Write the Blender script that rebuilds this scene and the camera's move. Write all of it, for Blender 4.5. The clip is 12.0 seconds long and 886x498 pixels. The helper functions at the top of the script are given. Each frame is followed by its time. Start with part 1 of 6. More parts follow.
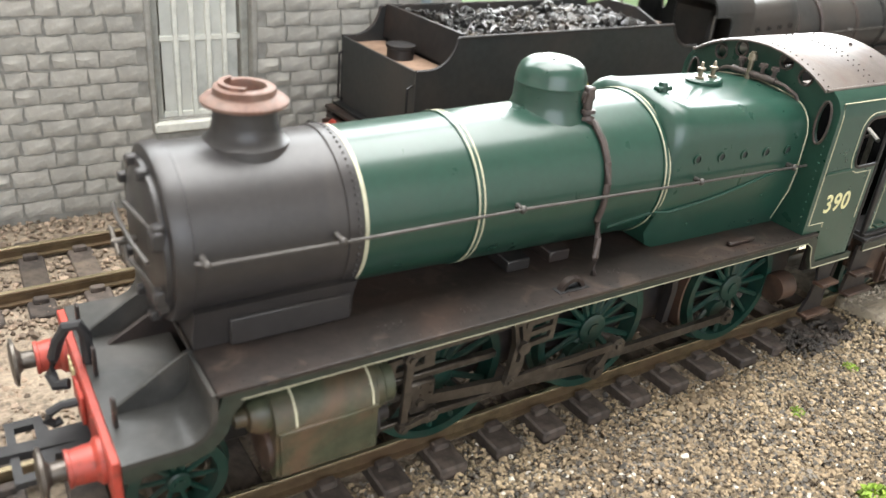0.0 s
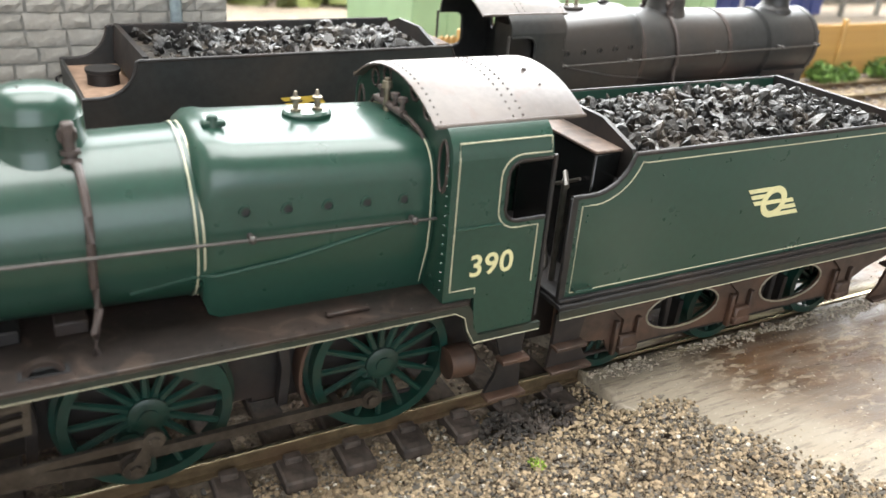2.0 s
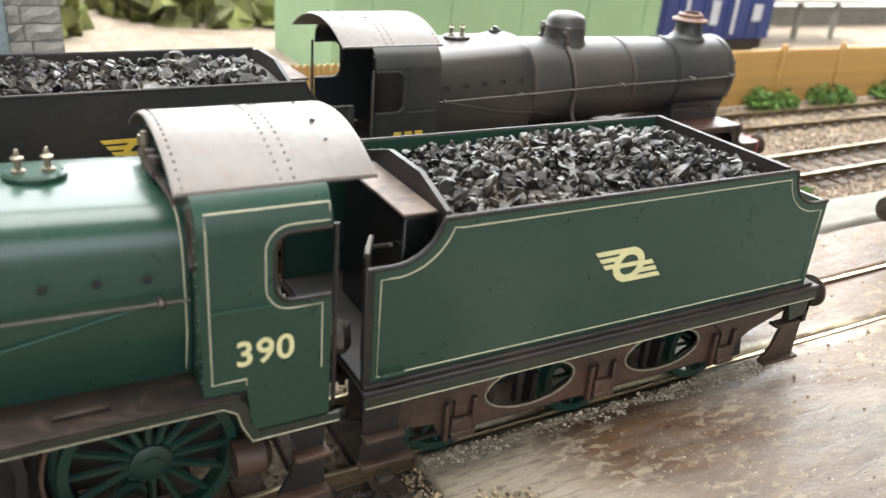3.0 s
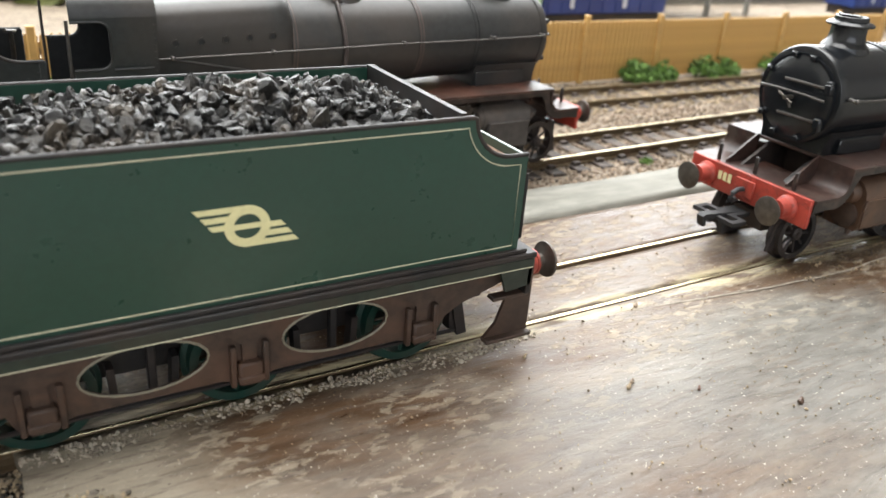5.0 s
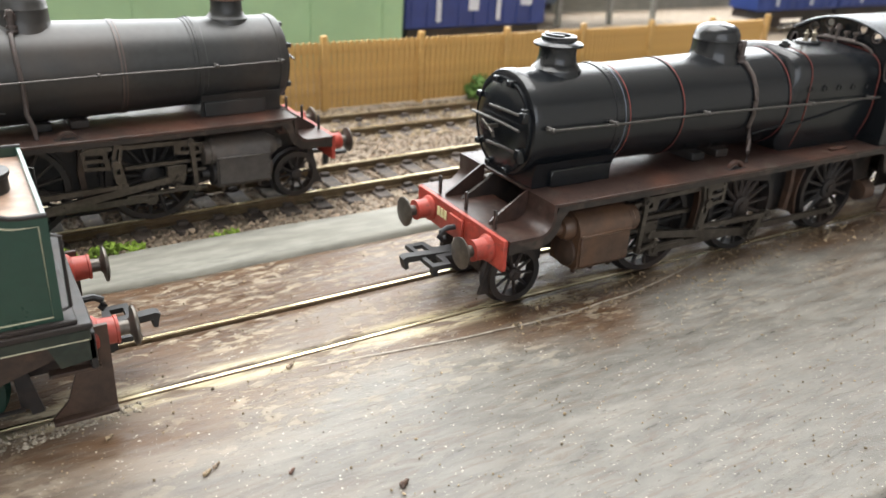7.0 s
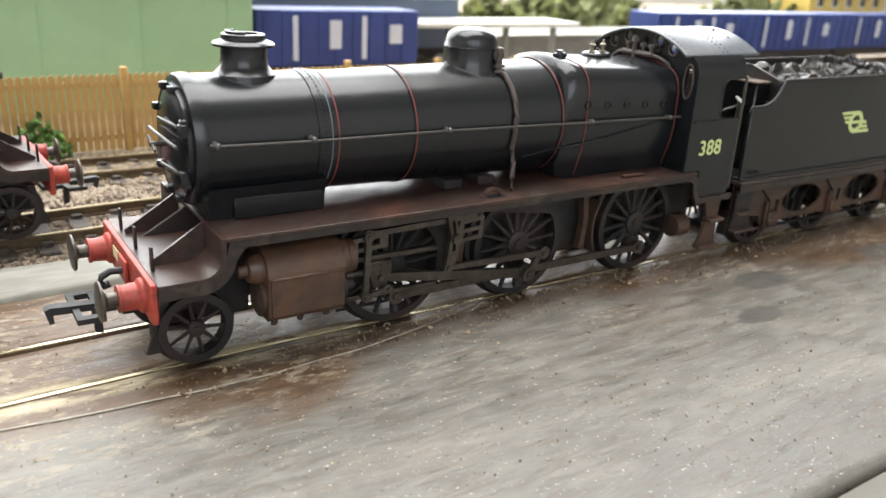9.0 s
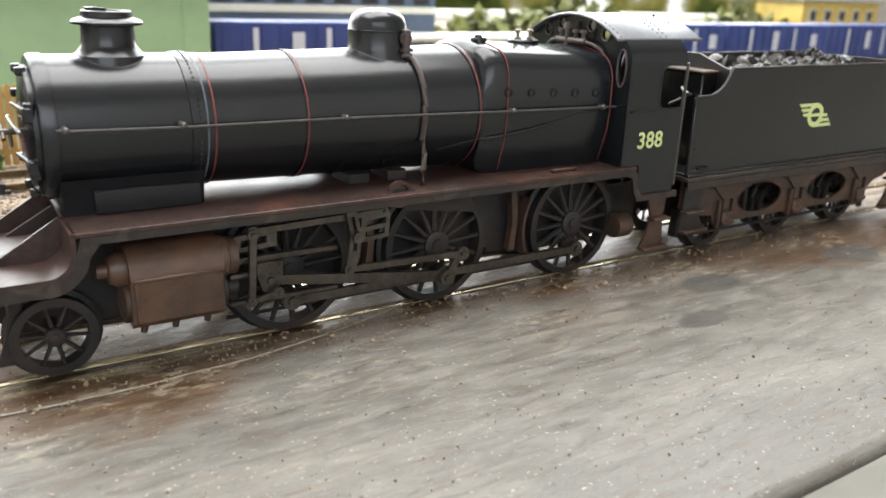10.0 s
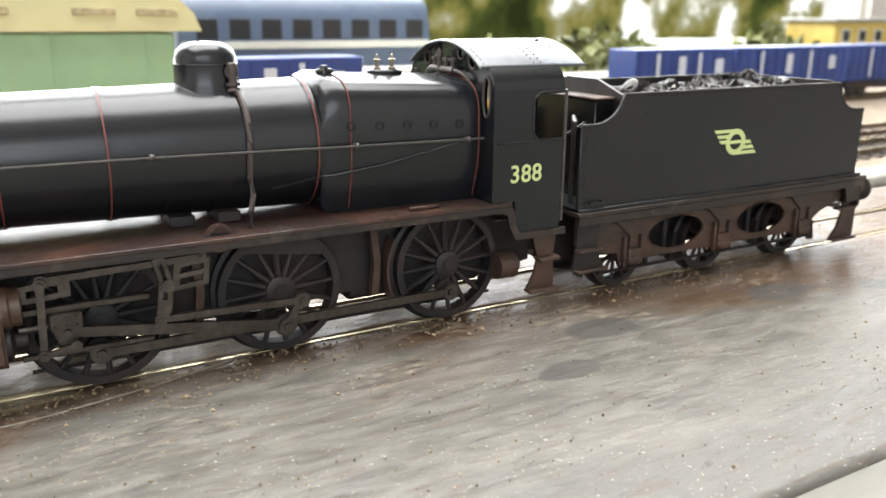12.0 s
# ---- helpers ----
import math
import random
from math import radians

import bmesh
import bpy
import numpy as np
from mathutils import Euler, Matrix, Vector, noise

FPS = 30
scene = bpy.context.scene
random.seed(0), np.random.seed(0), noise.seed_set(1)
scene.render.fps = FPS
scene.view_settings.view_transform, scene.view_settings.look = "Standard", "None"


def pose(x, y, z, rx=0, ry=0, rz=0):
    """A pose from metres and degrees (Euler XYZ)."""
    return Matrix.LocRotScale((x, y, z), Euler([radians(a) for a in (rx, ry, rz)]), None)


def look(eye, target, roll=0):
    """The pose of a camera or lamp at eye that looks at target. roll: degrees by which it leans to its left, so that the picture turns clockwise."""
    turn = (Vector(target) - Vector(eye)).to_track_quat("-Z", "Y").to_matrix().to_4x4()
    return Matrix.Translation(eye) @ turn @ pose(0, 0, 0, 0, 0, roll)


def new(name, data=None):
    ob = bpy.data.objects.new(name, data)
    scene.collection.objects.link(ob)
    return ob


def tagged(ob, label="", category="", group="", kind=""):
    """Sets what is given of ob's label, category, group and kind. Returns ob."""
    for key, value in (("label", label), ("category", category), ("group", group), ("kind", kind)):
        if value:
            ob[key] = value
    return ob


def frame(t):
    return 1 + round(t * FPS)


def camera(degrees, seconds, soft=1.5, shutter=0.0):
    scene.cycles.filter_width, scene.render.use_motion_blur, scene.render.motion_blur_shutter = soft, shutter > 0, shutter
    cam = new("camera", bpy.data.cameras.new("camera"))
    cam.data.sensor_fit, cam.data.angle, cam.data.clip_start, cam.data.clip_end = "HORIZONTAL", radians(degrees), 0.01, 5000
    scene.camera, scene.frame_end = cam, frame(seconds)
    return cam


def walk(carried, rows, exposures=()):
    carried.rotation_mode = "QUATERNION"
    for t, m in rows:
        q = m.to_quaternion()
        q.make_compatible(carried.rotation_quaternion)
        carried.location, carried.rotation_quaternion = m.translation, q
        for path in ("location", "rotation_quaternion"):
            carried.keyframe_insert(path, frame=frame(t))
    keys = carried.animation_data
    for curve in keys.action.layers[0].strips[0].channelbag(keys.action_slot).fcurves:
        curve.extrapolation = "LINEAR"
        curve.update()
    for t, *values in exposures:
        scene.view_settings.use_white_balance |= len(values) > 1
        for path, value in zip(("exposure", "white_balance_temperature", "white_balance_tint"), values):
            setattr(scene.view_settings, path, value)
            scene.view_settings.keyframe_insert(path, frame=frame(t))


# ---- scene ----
cam = camera(57.80, 12.0)
K = 0.001  # the scene is written in millimetres of the model railway (4 mm to the foot)
ROWS = [
    (0.0, 32.49, -86.12, 78.11, -34.230, -27.024, 5.599),
    (0.5, 50.57, -91.11, 75.31, -31.974, -26.563, 4.755),
    (1.0, 68.33, -94.03, 73.43, -30.554, -25.917, 4.195),
    (1.5, 87.14, -99.22, 71.98, -29.107, -25.402, 3.787),
    (2.0, 105.47, -100.05, 78.41, -29.335, -25.861, 4.541),
    (2.5, 120.68, -97.88, 80.48, -29.860, -25.010, 4.651),
    (2.7, 127.34, -95.49, 80.89, -30.176, -24.627, 4.748),
    (4.3, 169.73, -99.16, 73.83, -31.503, -25.484, 5.203),
    (4.5, 174.99, -102.26, 73.84, -31.795, -25.351, 5.122),
    (5.0, 187.46, -107.59, 72.62, -32.137, -24.979, 4.672),
    (5.5, 199.62, -110.61, 73.33, -32.572, -24.757, 4.739),
    (6.0, 217.90, -114.32, 71.30, -32.294, -24.519, 3.812),
    (6.5, 233.07, -118.95, 74.09, -32.239, -24.407, 3.418),
    (7.0, 251.11, -124.37, 77.30, -32.355, -24.425, 3.187),
    (7.5, 265.73, -128.69, 76.88, -32.887, -23.675, 2.970),
    (9.3, 314.45, -125.88, 61.29, -34.683, -19.787, 3.158),
    (9.5, 318.51, -125.27, 58.80, -34.440, -19.536, 3.126),
    (10.0, 328.82, -127.76, 57.14, -34.009, -18.366, 2.242),
    (10.5, 338.58, -132.04, 55.39, -33.542, -17.366, 1.318),
    (11.0, 347.06, -135.71, 53.09, -33.000, -17.158, 1.087),
    (11.5, 358.33, -135.72, 51.54, -31.773, -16.705, 0.918),
    (12.0, 366.20, -137.41, 56.80, -29.781, -16.264, 0.346),
]
walk(cam, [(t, pose(K * x, K * y, K * z, 90 + pitch, 0, yaw) @ pose(0, 0, 0, 0, 0, roll)) for t, x, y, z, yaw, pitch, roll in ROWS],
     exposures=[(0.0, 0.66), (1.0, 0.62), (2.5, 0.4), (4.5, 0.1), (6.5, 0.0), (9.5, 0.1), (12.0, 0.30)])
cam.data.dof.use_dof, cam.data.dof.focus_distance, cam.data.dof.aperture_fstop = True, 0.136, 32.0

# ---- world, back window's daylight, added overhead and front fill ----
world = bpy.data.worlds.new("world")
scene.world = world
world.use_nodes = True
wn = world.node_tree.nodes
sky = wn.new("ShaderNodeTexSky")
sky.sky_type, sky.sun_disc, sky.sun_elevation, sky.sun_rotation = "NISHITA", False, radians(38), radians(25)
world.node_tree.links.new(sky.outputs[0], wn["Background"].inputs[0])
wn["Background"].inputs[1].default_value = 0.12


def area_lamp(name, eye, target, w, h, watts, colour):
    data = bpy.data.lights.new(name, "AREA")
    data.shape, data.size, data.size_y, data.energy, data.color = "RECTANGLE", w, h, watts, colour
    ob = new(name, data)
    ob.matrix_world = look(eye, target)
    return ob


area_lamp("window_daylight_back", (0.85, 0.985, 0.62), (0.72, 0.0, 0.0), 2.3, 1.1, 62.0, (0.95, 0.98, 1.0))
# Soft unseen overhead source, added to brighten the yard and tops evenly.
area_lamp("skylight_daylight", (0.35, 0.25, 1.49), (0.35, 0.2499, 0.0), 1.7, 1.1, 53.0, (1.0, 0.99, 0.96))
# Unseen fill added on the viewer's side to lift the near faces.
area_lamp("window_daylight_front", (-0.3, -1.485, 0.75), (0.2, 0.0, 0.0), 1.6, 0.9, 13.0, (0.97, 0.98, 1.0))

# ---- materials ----
MATS = {}


def mat(name, col, rough=0.5, metal=0.0, vary=0.25, scale=400.0, stain=None, amount=0.4, stain_scale=60.0, bump=0.15, rough_vary=0.15, stretch=(1, 1, 1), coat=0.0, per_object=0.0, per_island=0.0, bump_dist=0.0002, stain2=None, amount2=0.3):
    if name in MATS:
        return MATS[name]
    m = bpy.data.materials.new(name)
    m.use_nodes = True
    n, l = m.node_tree.nodes, m.node_tree.links
    b = n["Principled BSDF"]
    tc = n.new("ShaderNodeTexCoord")
    mp = n.new("ShaderNodeMapping")
    mp.inputs["Scale"].default_value = stretch
    l.new(tc.outputs["Object"], mp.inputs[0])

    def noise_node(s, detail, w=0.0):
        t = n.new("ShaderNodeTexNoise")
        t.inputs["Scale"].default_value, t.inputs["Detail"].default_value, t.inputs["Roughness"].default_value = s, detail, 0.6
        t.inputs["Distortion"].default_value = w
        l.new(mp.outputs[0], t.inputs["Vector"])
        return t

    def ramp(src, a, z):
        r = n.new("ShaderNodeMapRange")
        r.interpolation_type = "SMOOTHSTEP"
        r.inputs[1].default_value, r.inputs[2].default_value = a, z
        l.new(src, r.inputs[0])
        return r.outputs[0]

    def mix(f, a, z):
        x = n.new("ShaderNodeMix")
        x.data_type = "RGBA"
        for s, val in ((x.inputs[0], f), (x.inputs[6], a), (x.inputs[7], z)):
            if isinstance(val, (tuple, list)):
                s.default_value = (*val, 1)
            elif isinstance(val, float):
                s.default_value = val
            else:
                l.new(val, s)
        return x.outputs[2]

    fine = noise_node(scale, 5)
    lo, hi = tuple(c * (1 - vary) for c in col), tuple(min(1, c * (1 + vary)) for c in col)
    out = mix(ramp(fine.outputs[0], 0.3, 0.7), lo, hi)
    if stain:
        big = noise_node(stain_scale, 6, 0.6)
        mul = n.new("ShaderNodeMath")
        mul.operation = "MULTIPLY"
        l.new(ramp(big.outputs[0], 0.42, 0.68), mul.inputs[0])
        mul.inputs[1].default_value = amount
        out = mix(mul.outputs[0], out, stain)
    if stain2:
        big2 = noise_node(stain_scale * 2.7, 8, 1.2)
        mul = n.new("ShaderNodeMath")
        mul.operation = "MULTIPLY"
        l.new(ramp(big2.outputs[0], 0.54, 0.64), mul.inputs[0])
        mul.inputs[1].default_value = amount2
        out = mix(mul.outputs[0], out, stain2)
    if per_object or per_island:
        rnd = n.new("ShaderNodeObjectInfo").outputs["Random"] if per_object else n.new("ShaderNodeNewGeometry").outputs["Random Per Island"]
        k = per_object or per_island
        mr = n.new("ShaderNodeMapRange")
        mr.inputs[3].default_value, mr.inputs[4].default_value = 1 - k, 1 + k
        l.new(rnd, mr.inputs[0])
        hsv = n.new("ShaderNodeHueSaturation")
        l.new(mr.outputs[0], hsv.inputs["Value"])
        l.new(out, hsv.inputs["Color"])
        out = hsv.outputs[0]
    l.new(out, b.inputs["Base Color"])
    rr = n.new("ShaderNodeMapRange")
    rr.inputs[3].default_value, rr.inputs[4].default_value = max(0.03, rough - rough_vary), min(1, rough + rough_vary)
    l.new(noise_node(scale * 0.3, 4).outputs[0], rr.inputs[0])
    l.new(rr.outputs[0], b.inputs["Roughness"])
    b.inputs["Metallic"].default_value = metal
    b.inputs["Coat Weight"].default_value = coat
    if bump:
        bp = n.new("ShaderNodeBump")
        bp.inputs["Strength"].default_value, bp.inputs["Distance"].default_value = bump, bump_dist
        l.new(fine.outputs[0], bp.inputs["Height"])
        l.new(bp.outputs[0], b.inputs["Normal"])
    MATS[name] = m
    return m


RUST = (0.16, 0.075, 0.04)
DUST = (0.22, 0.19, 0.15)
green = mat("malachite_green_paint", (0.0140, 0.047, 0.0325), 0.29, vary=0.08, scale=900, stain=(0.0225, 0.050, 0.0365), amount=0.45, stain_scale=45, bump=0.015, coat=0.15, rough_vary=0.05)
green_wheel = mat("green_wheel_paint", (0.004, 0.029, 0.021), 0.42, vary=0.15, scale=700, stain=(0.03, 0.034, 0.026), amount=0.5, stain_scale=150)
smoke_black = mat("satin_smokebox_black", (0.027, 0.0245, 0.024), 0.38, vary=0.12, scale=900, stain=(0.05, 0.042, 0.038), amount=0.5, stain_scale=50, bump=0.03, rough_vary=0.05)
loco_black = mat("gloss_black_paint", (0.007, 0.008, 0.009), 0.30, vary=0.15, scale=900, stain=(0.018, 0.017, 0.017), amount=0.35, stain_scale=45, bump=0.015, rough_vary=0.05)
loco_black_soot = mat("sooty_black_paint", (0.007, 0.0085, 0.0105), 0.24, vary=0.15, scale=900, stain=(0.014, 0.0135, 0.014), amount=0.45, stain_scale=45, bump=0.014, rough_vary=0.05)
weathered = mat("weathered_grey_black_paint", (0.021, 0.022, 0.022), 0.40, vary=0.2, scale=700, stain=(0.055, 0.042, 0.034), amount=0.5, stain_scale=35, bump=0.03, rough_vary=0.05)
plate_brown = mat("brown_weathered_footplate", (0.020, 0.0155, 0.0135), 0.42, vary=0.35, scale=600, stain=(0.050, 0.029, 0.021), amount=0.6, stain_scale=60, stain2=(0.11, 0.078, 0.06), amount2=0.35)
plate_rust = mat("rust_weathered_footplate", (0.034, 0.019, 0.015), 0.42, vary=0.35, scale=600, stain=(0.105, 0.042, 0.026), amount=0.65, stain_scale=60, stain2=(0.10, 0.085, 0.07), amount2=0.3)
plate_grey = mat("dark_grey_front_plate", (0.030, 0.030, 0.028), 0.42, vary=0.2, scale=700, stain=(0.09, 0.08, 0.07), amount=0.5, stain_scale=70)
frame_dark = mat("grimy_frame_black", (0.011, 0.010, 0.010), 0.55, vary=0.3, scale=500, stain=(0.045, 0.027, 0.02), amount=0.5, stain_scale=70)
frame_rust = mat("rusty_brown_frame", (0.040, 0.025, 0.018), 0.55, vary=0.3, scale=600, stain=(0.10, 0.05, 0.03), amount=0.6, stain_scale=80)
rod_steel = mat("oily_grey_brown_rod", (0.085, 0.074, 0.062), 0.34, 0.6, vary=0.25, scale=700, stain=(0.036, 0.027, 0.021), amount=0.6, stain_scale=120)
steel = mat("dull_steel", (0.10, 0.088, 0.075), 0.38, 0.6, vary=0.2, scale=800, stain=(0.04, 0.03, 0.024), amount=0.5, stain_scale=200)
handrail_steel = mat("grey_handrail", (0.085, 0.078, 0.072), 0.42, 0.5, vary=0.15, scale=800)
red = mat("vermilion_beam", (0.36, 0.045, 0.028), 0.5, vary=0.15, scale=600, stain=(0.16, 0.035, 0.025), amount=0.6, stain_scale=110, stain2=(0.05, 0.025, 0.02), amount2=0.4)
cream_line = mat("cream_lining", (0.44, 0.42, 0.30), 0.5, vary=0.1, scale=900)
edge_green = mat("grimy_green_valance", (0.018, 0.027, 0.020), 0.45, vary=0.25, scale=600, stain=(0.045, 0.034, 0.024), amount=0.4, stain_scale=110)
red_line = mat("red_lining", (0.16, 0.030, 0.022), 0.5, vary=0.15, scale=900)
soot_line = mat("faint_lining", (0.09, 0.06, 0.05), 0.5, vary=0.15, scale=900)
# Highlight on the black engine's raised smokebox ring, put in as colour.
ring_glint = mat("pale_blue_grey_ring_glint", (0.085, 0.10, 0.125), 0.4, vary=0.1, scale=900)
pale_green = mat("pale_green_lettering", (0.58, 0.66, 0.28), 0.5, vary=0.06, scale=900, bump=0)
cream_letter = mat("cream_lettering", (0.66, 0.62, 0.34), 0.5, vary=0.06, scale=900, bump=0)
yellow_letter = mat("yellow_lettering", (0.60, 0.42, 0.06), 0.5, vary=0.1, scale=900, bump=0)
cyl_green = mat("weathered_green_cylinder", (0.040, 0.047, 0.027), 0.46, vary=0.25, scale=600, stain=(0.12, 0.065, 0.038), amount=0.8, stain_scale=70)
cyl_brown = mat("brown_cylinder", (0.060, 0.034, 0.022), 0.40, vary=0.2, scale=600, stain=(0.125, 0.062, 0.032), amount=0.6, stain_scale=70)
cyl_grey = mat("grey_brown_cylinder", (0.055, 0.048, 0.044), 0.5, vary=0.2, scale=600, stain=(0.10, 0.07, 0.05), amount=0.5, stain_scale=70)
rust_rim = mat("rusty_chimney_rim", (0.135, 0.066, 0.045), 0.6, vary=0.3, scale=700, stain=(0.15, 0.11, 0.088), amount=0.75, stain_scale=140)
roof_tan = mat("dusty_mauve_cab_roof", (0.092, 0.077, 0.069), 0.40, vary=0.12, scale=800, stain=(0.125, 0.098, 0.080), amount=0.55, stain_scale=60, stain2=(0.09, 0.045, 0.03), amount2=0.3)
roof_grey = mat("slate_grey_cab_roof", (0.085, 0.095, 0.11), 0.34, vary=0.15, scale=800, stain=(0.16, 0.16, 0.16), amount=0.5, stain_scale=60)
faint_cream = mat("dulled_cream_lining", (0.21, 0.19, 0.14), 0.5, vary=0.15, scale=900)
rivet_dark = mat("dark_rivet", (0.06, 0.045, 0.04), 0.5, vary=0.2, scale=900)
brass = mat("tarnished_valve", (0.22, 0.19, 0.14), 0.38, 0.7, vary=0.2, scale=900)
rubber = mat("black_rubber", (0.015, 0.015, 0.016), 0.6, vary=0.2, scale=700)
coal_black = mat("shiny_coal", (0.007, 0.0065, 0.006), 0.36, vary=0.5, scale=1500, stain=(0.055, 0.043, 0.031), amount=0.8, stain_scale=150, bump=0.9, rough_vary=0.3, per_island=0.8, bump_dist=0.0004)
rail_steel = mat("rusty_sided_rail", (0.135, 0.10, 0.058), 0.38, 0.5, vary=0.25, scale=500, stain=(0.13, 0.08, 0.05), amount=0.6, stain_scale=80)
rail_head = mat("polished_rail_head", (0.60, 0.51, 0.33), 0.27, 0.9, vary=0.15, scale=500, stretch=(0.1, 1, 1))
sleeper_wood = mat("dusty_brown_sleeper", (0.058, 0.045, 0.037), 0.8, vary=0.45, scale=500, stain=(0.16, 0.125, 0.09), amount=0.55, stain_scale=150, bump=0.6, per_object=0.3)
ballast_mat = mat("mixed_granite_ballast", (0.200, 0.150, 0.094), 0.85, vary=0.25, scale=600, stain=(0.37, 0.29, 0.185), amount=0.75, stain_scale=34, per_island=0.6)
ballast_grey = mat("dark_grey_granite_ballast", (0.092, 0.080, 0.065), 0.8, vary=0.3, scale=700, stain=(0.20, 0.18, 0.15), amount=0.5, stain_scale=40, per_island=0.65)
ballast_white = mat("white_quartz_ballast", (0.56, 0.52, 0.44), 0.7, vary=0.15, scale=600, per_island=0.25)
clod_black = mat("oily_black_dirt", (0.030, 0.025, 0.020), 0.7, vary=0.5, scale=700, stain=(0.07, 0.055, 0.045), amount=0.6, stain_scale=150, per_island=0.5)
ballast_brown = mat("brown_track_ballast", (0.22, 0.165, 0.12), 0.85, vary=0.2, scale=500, stain=(0.33, 0.26, 0.19), amount=0.6, stain_scale=30, per_island=0.6)
earth = mat("gritty_earth", (0.21, 0.165, 0.12), 0.9, vary=0.5, scale=900, stain=(0.33, 0.27, 0.20), amount=0.7, stain_scale=90, bump=1.0, bump_dist=0.0008)
stone_mat = mat("pale_grey_stone", (0.35, 0.335, 0.30), 0.85, vary=0.12, scale=420, stain=(0.30, 0.285, 0.255), amount=0.5, stain_scale=120, bump=0.7, bump_dist=0.0007, per_object=0.12)
mortar_mat = mat("grey_mortar", (0.27, 0.26, 0.235), 0.9, vary=0.15, scale=500, bump=0.5)
frame_grey = mat("grey_window_paint", (0.30, 0.30, 0.27), 0.5, vary=0.12, scale=500, stain=(0.16, 0.15, 0.13), amount=0.5, stain_scale=120)
frame_white = mat("offwhite_glazing_bar", (0.62, 0.62, 0.56), 0.5, vary=0.1, scale=500)
ochre = mat("ochre_fence_paint", (0.50, 0.30, 0.095), 0.55, vary=0.15, scale=250, stain=(0.36, 0.22, 0.085), amount=0.5, stain_scale=40)
leaf = mat("bright_green_foliage", (0.085, 0.16, 0.030), 0.8, vary=0.4, scale=400, per_island=0.5, bump=0)
far_leaf = mat("dull_olive_foliage", (0.105, 0.115, 0.032), 0.8, vary=0.4, scale=60, per_island=0.5, bump=0)
moss_mat = mat("yellow_green_moss", (0.20, 0.30, 0.04), 0.9, vary=0.4, scale=600, per_island=0.4, bump=0)
mint = mat("mint_green_wall", (0.30, 0.46, 0.27), 0.6, vary=0.06, scale=60, stain=(0.25, 0.40, 0.23), amount=0.5, stain_scale=12)
cream_wall = mat("cream_roof_panel", (0.66, 0.62, 0.34), 0.6, vary=0.05, scale=60, stain=(0.58, 0.54, 0.30), amount=0.4, stain_scale=14)
blue = mat("royal_blue_container", (0.016, 0.038, 0.17), 0.4, vary=0.12, scale=80, stain=(0.04, 0.08, 0.28), amount=0.4, stain_scale=14)
white_bar = mat("white_marking", (0.50, 0.53, 0.60), 0.5, vary=0.06, scale=80)
grey_path = mat("pale_grey_path", (0.215, 0.21, 0.18), 0.8, vary=0.2, scale=400, stain=(0.16, 0.15, 0.125), amount=0.6, stain_scale=60, bump=0.4, stretch=(0.3, 1, 1))
# Pale tone of the mostly unseen walls also bounces fill light.
wall_paint = mat("off_white_room_wall", (0.56, 0.54, 0.51), 0.8, vary=0.05, scale=6, stain=(0.49, 0.475, 0.45), amount=0.4, stain_scale=1.5)
floor_mat = mat("brown_room_floor", (0.22, 0.16, 0.11), 0.6, vary=0.2, scale=12)
board_mat = mat("pale_board", (0.155, 0.148, 0.125), 0.6, vary=0.2, scale=120, stain=(0.11, 0.10, 0.08), amount=0.7, stain_scale=60, stretch=(0.25, 1, 1), bump=0.3)
timber = mat("brown_timber_wagon", (0.16, 0.10, 0.06), 0.7, vary=0.25, scale=120)
yellow_paint = mat("yellow_building_paint", (0.55, 0.40, 0.10), 0.6, vary=0.12, scale=80)


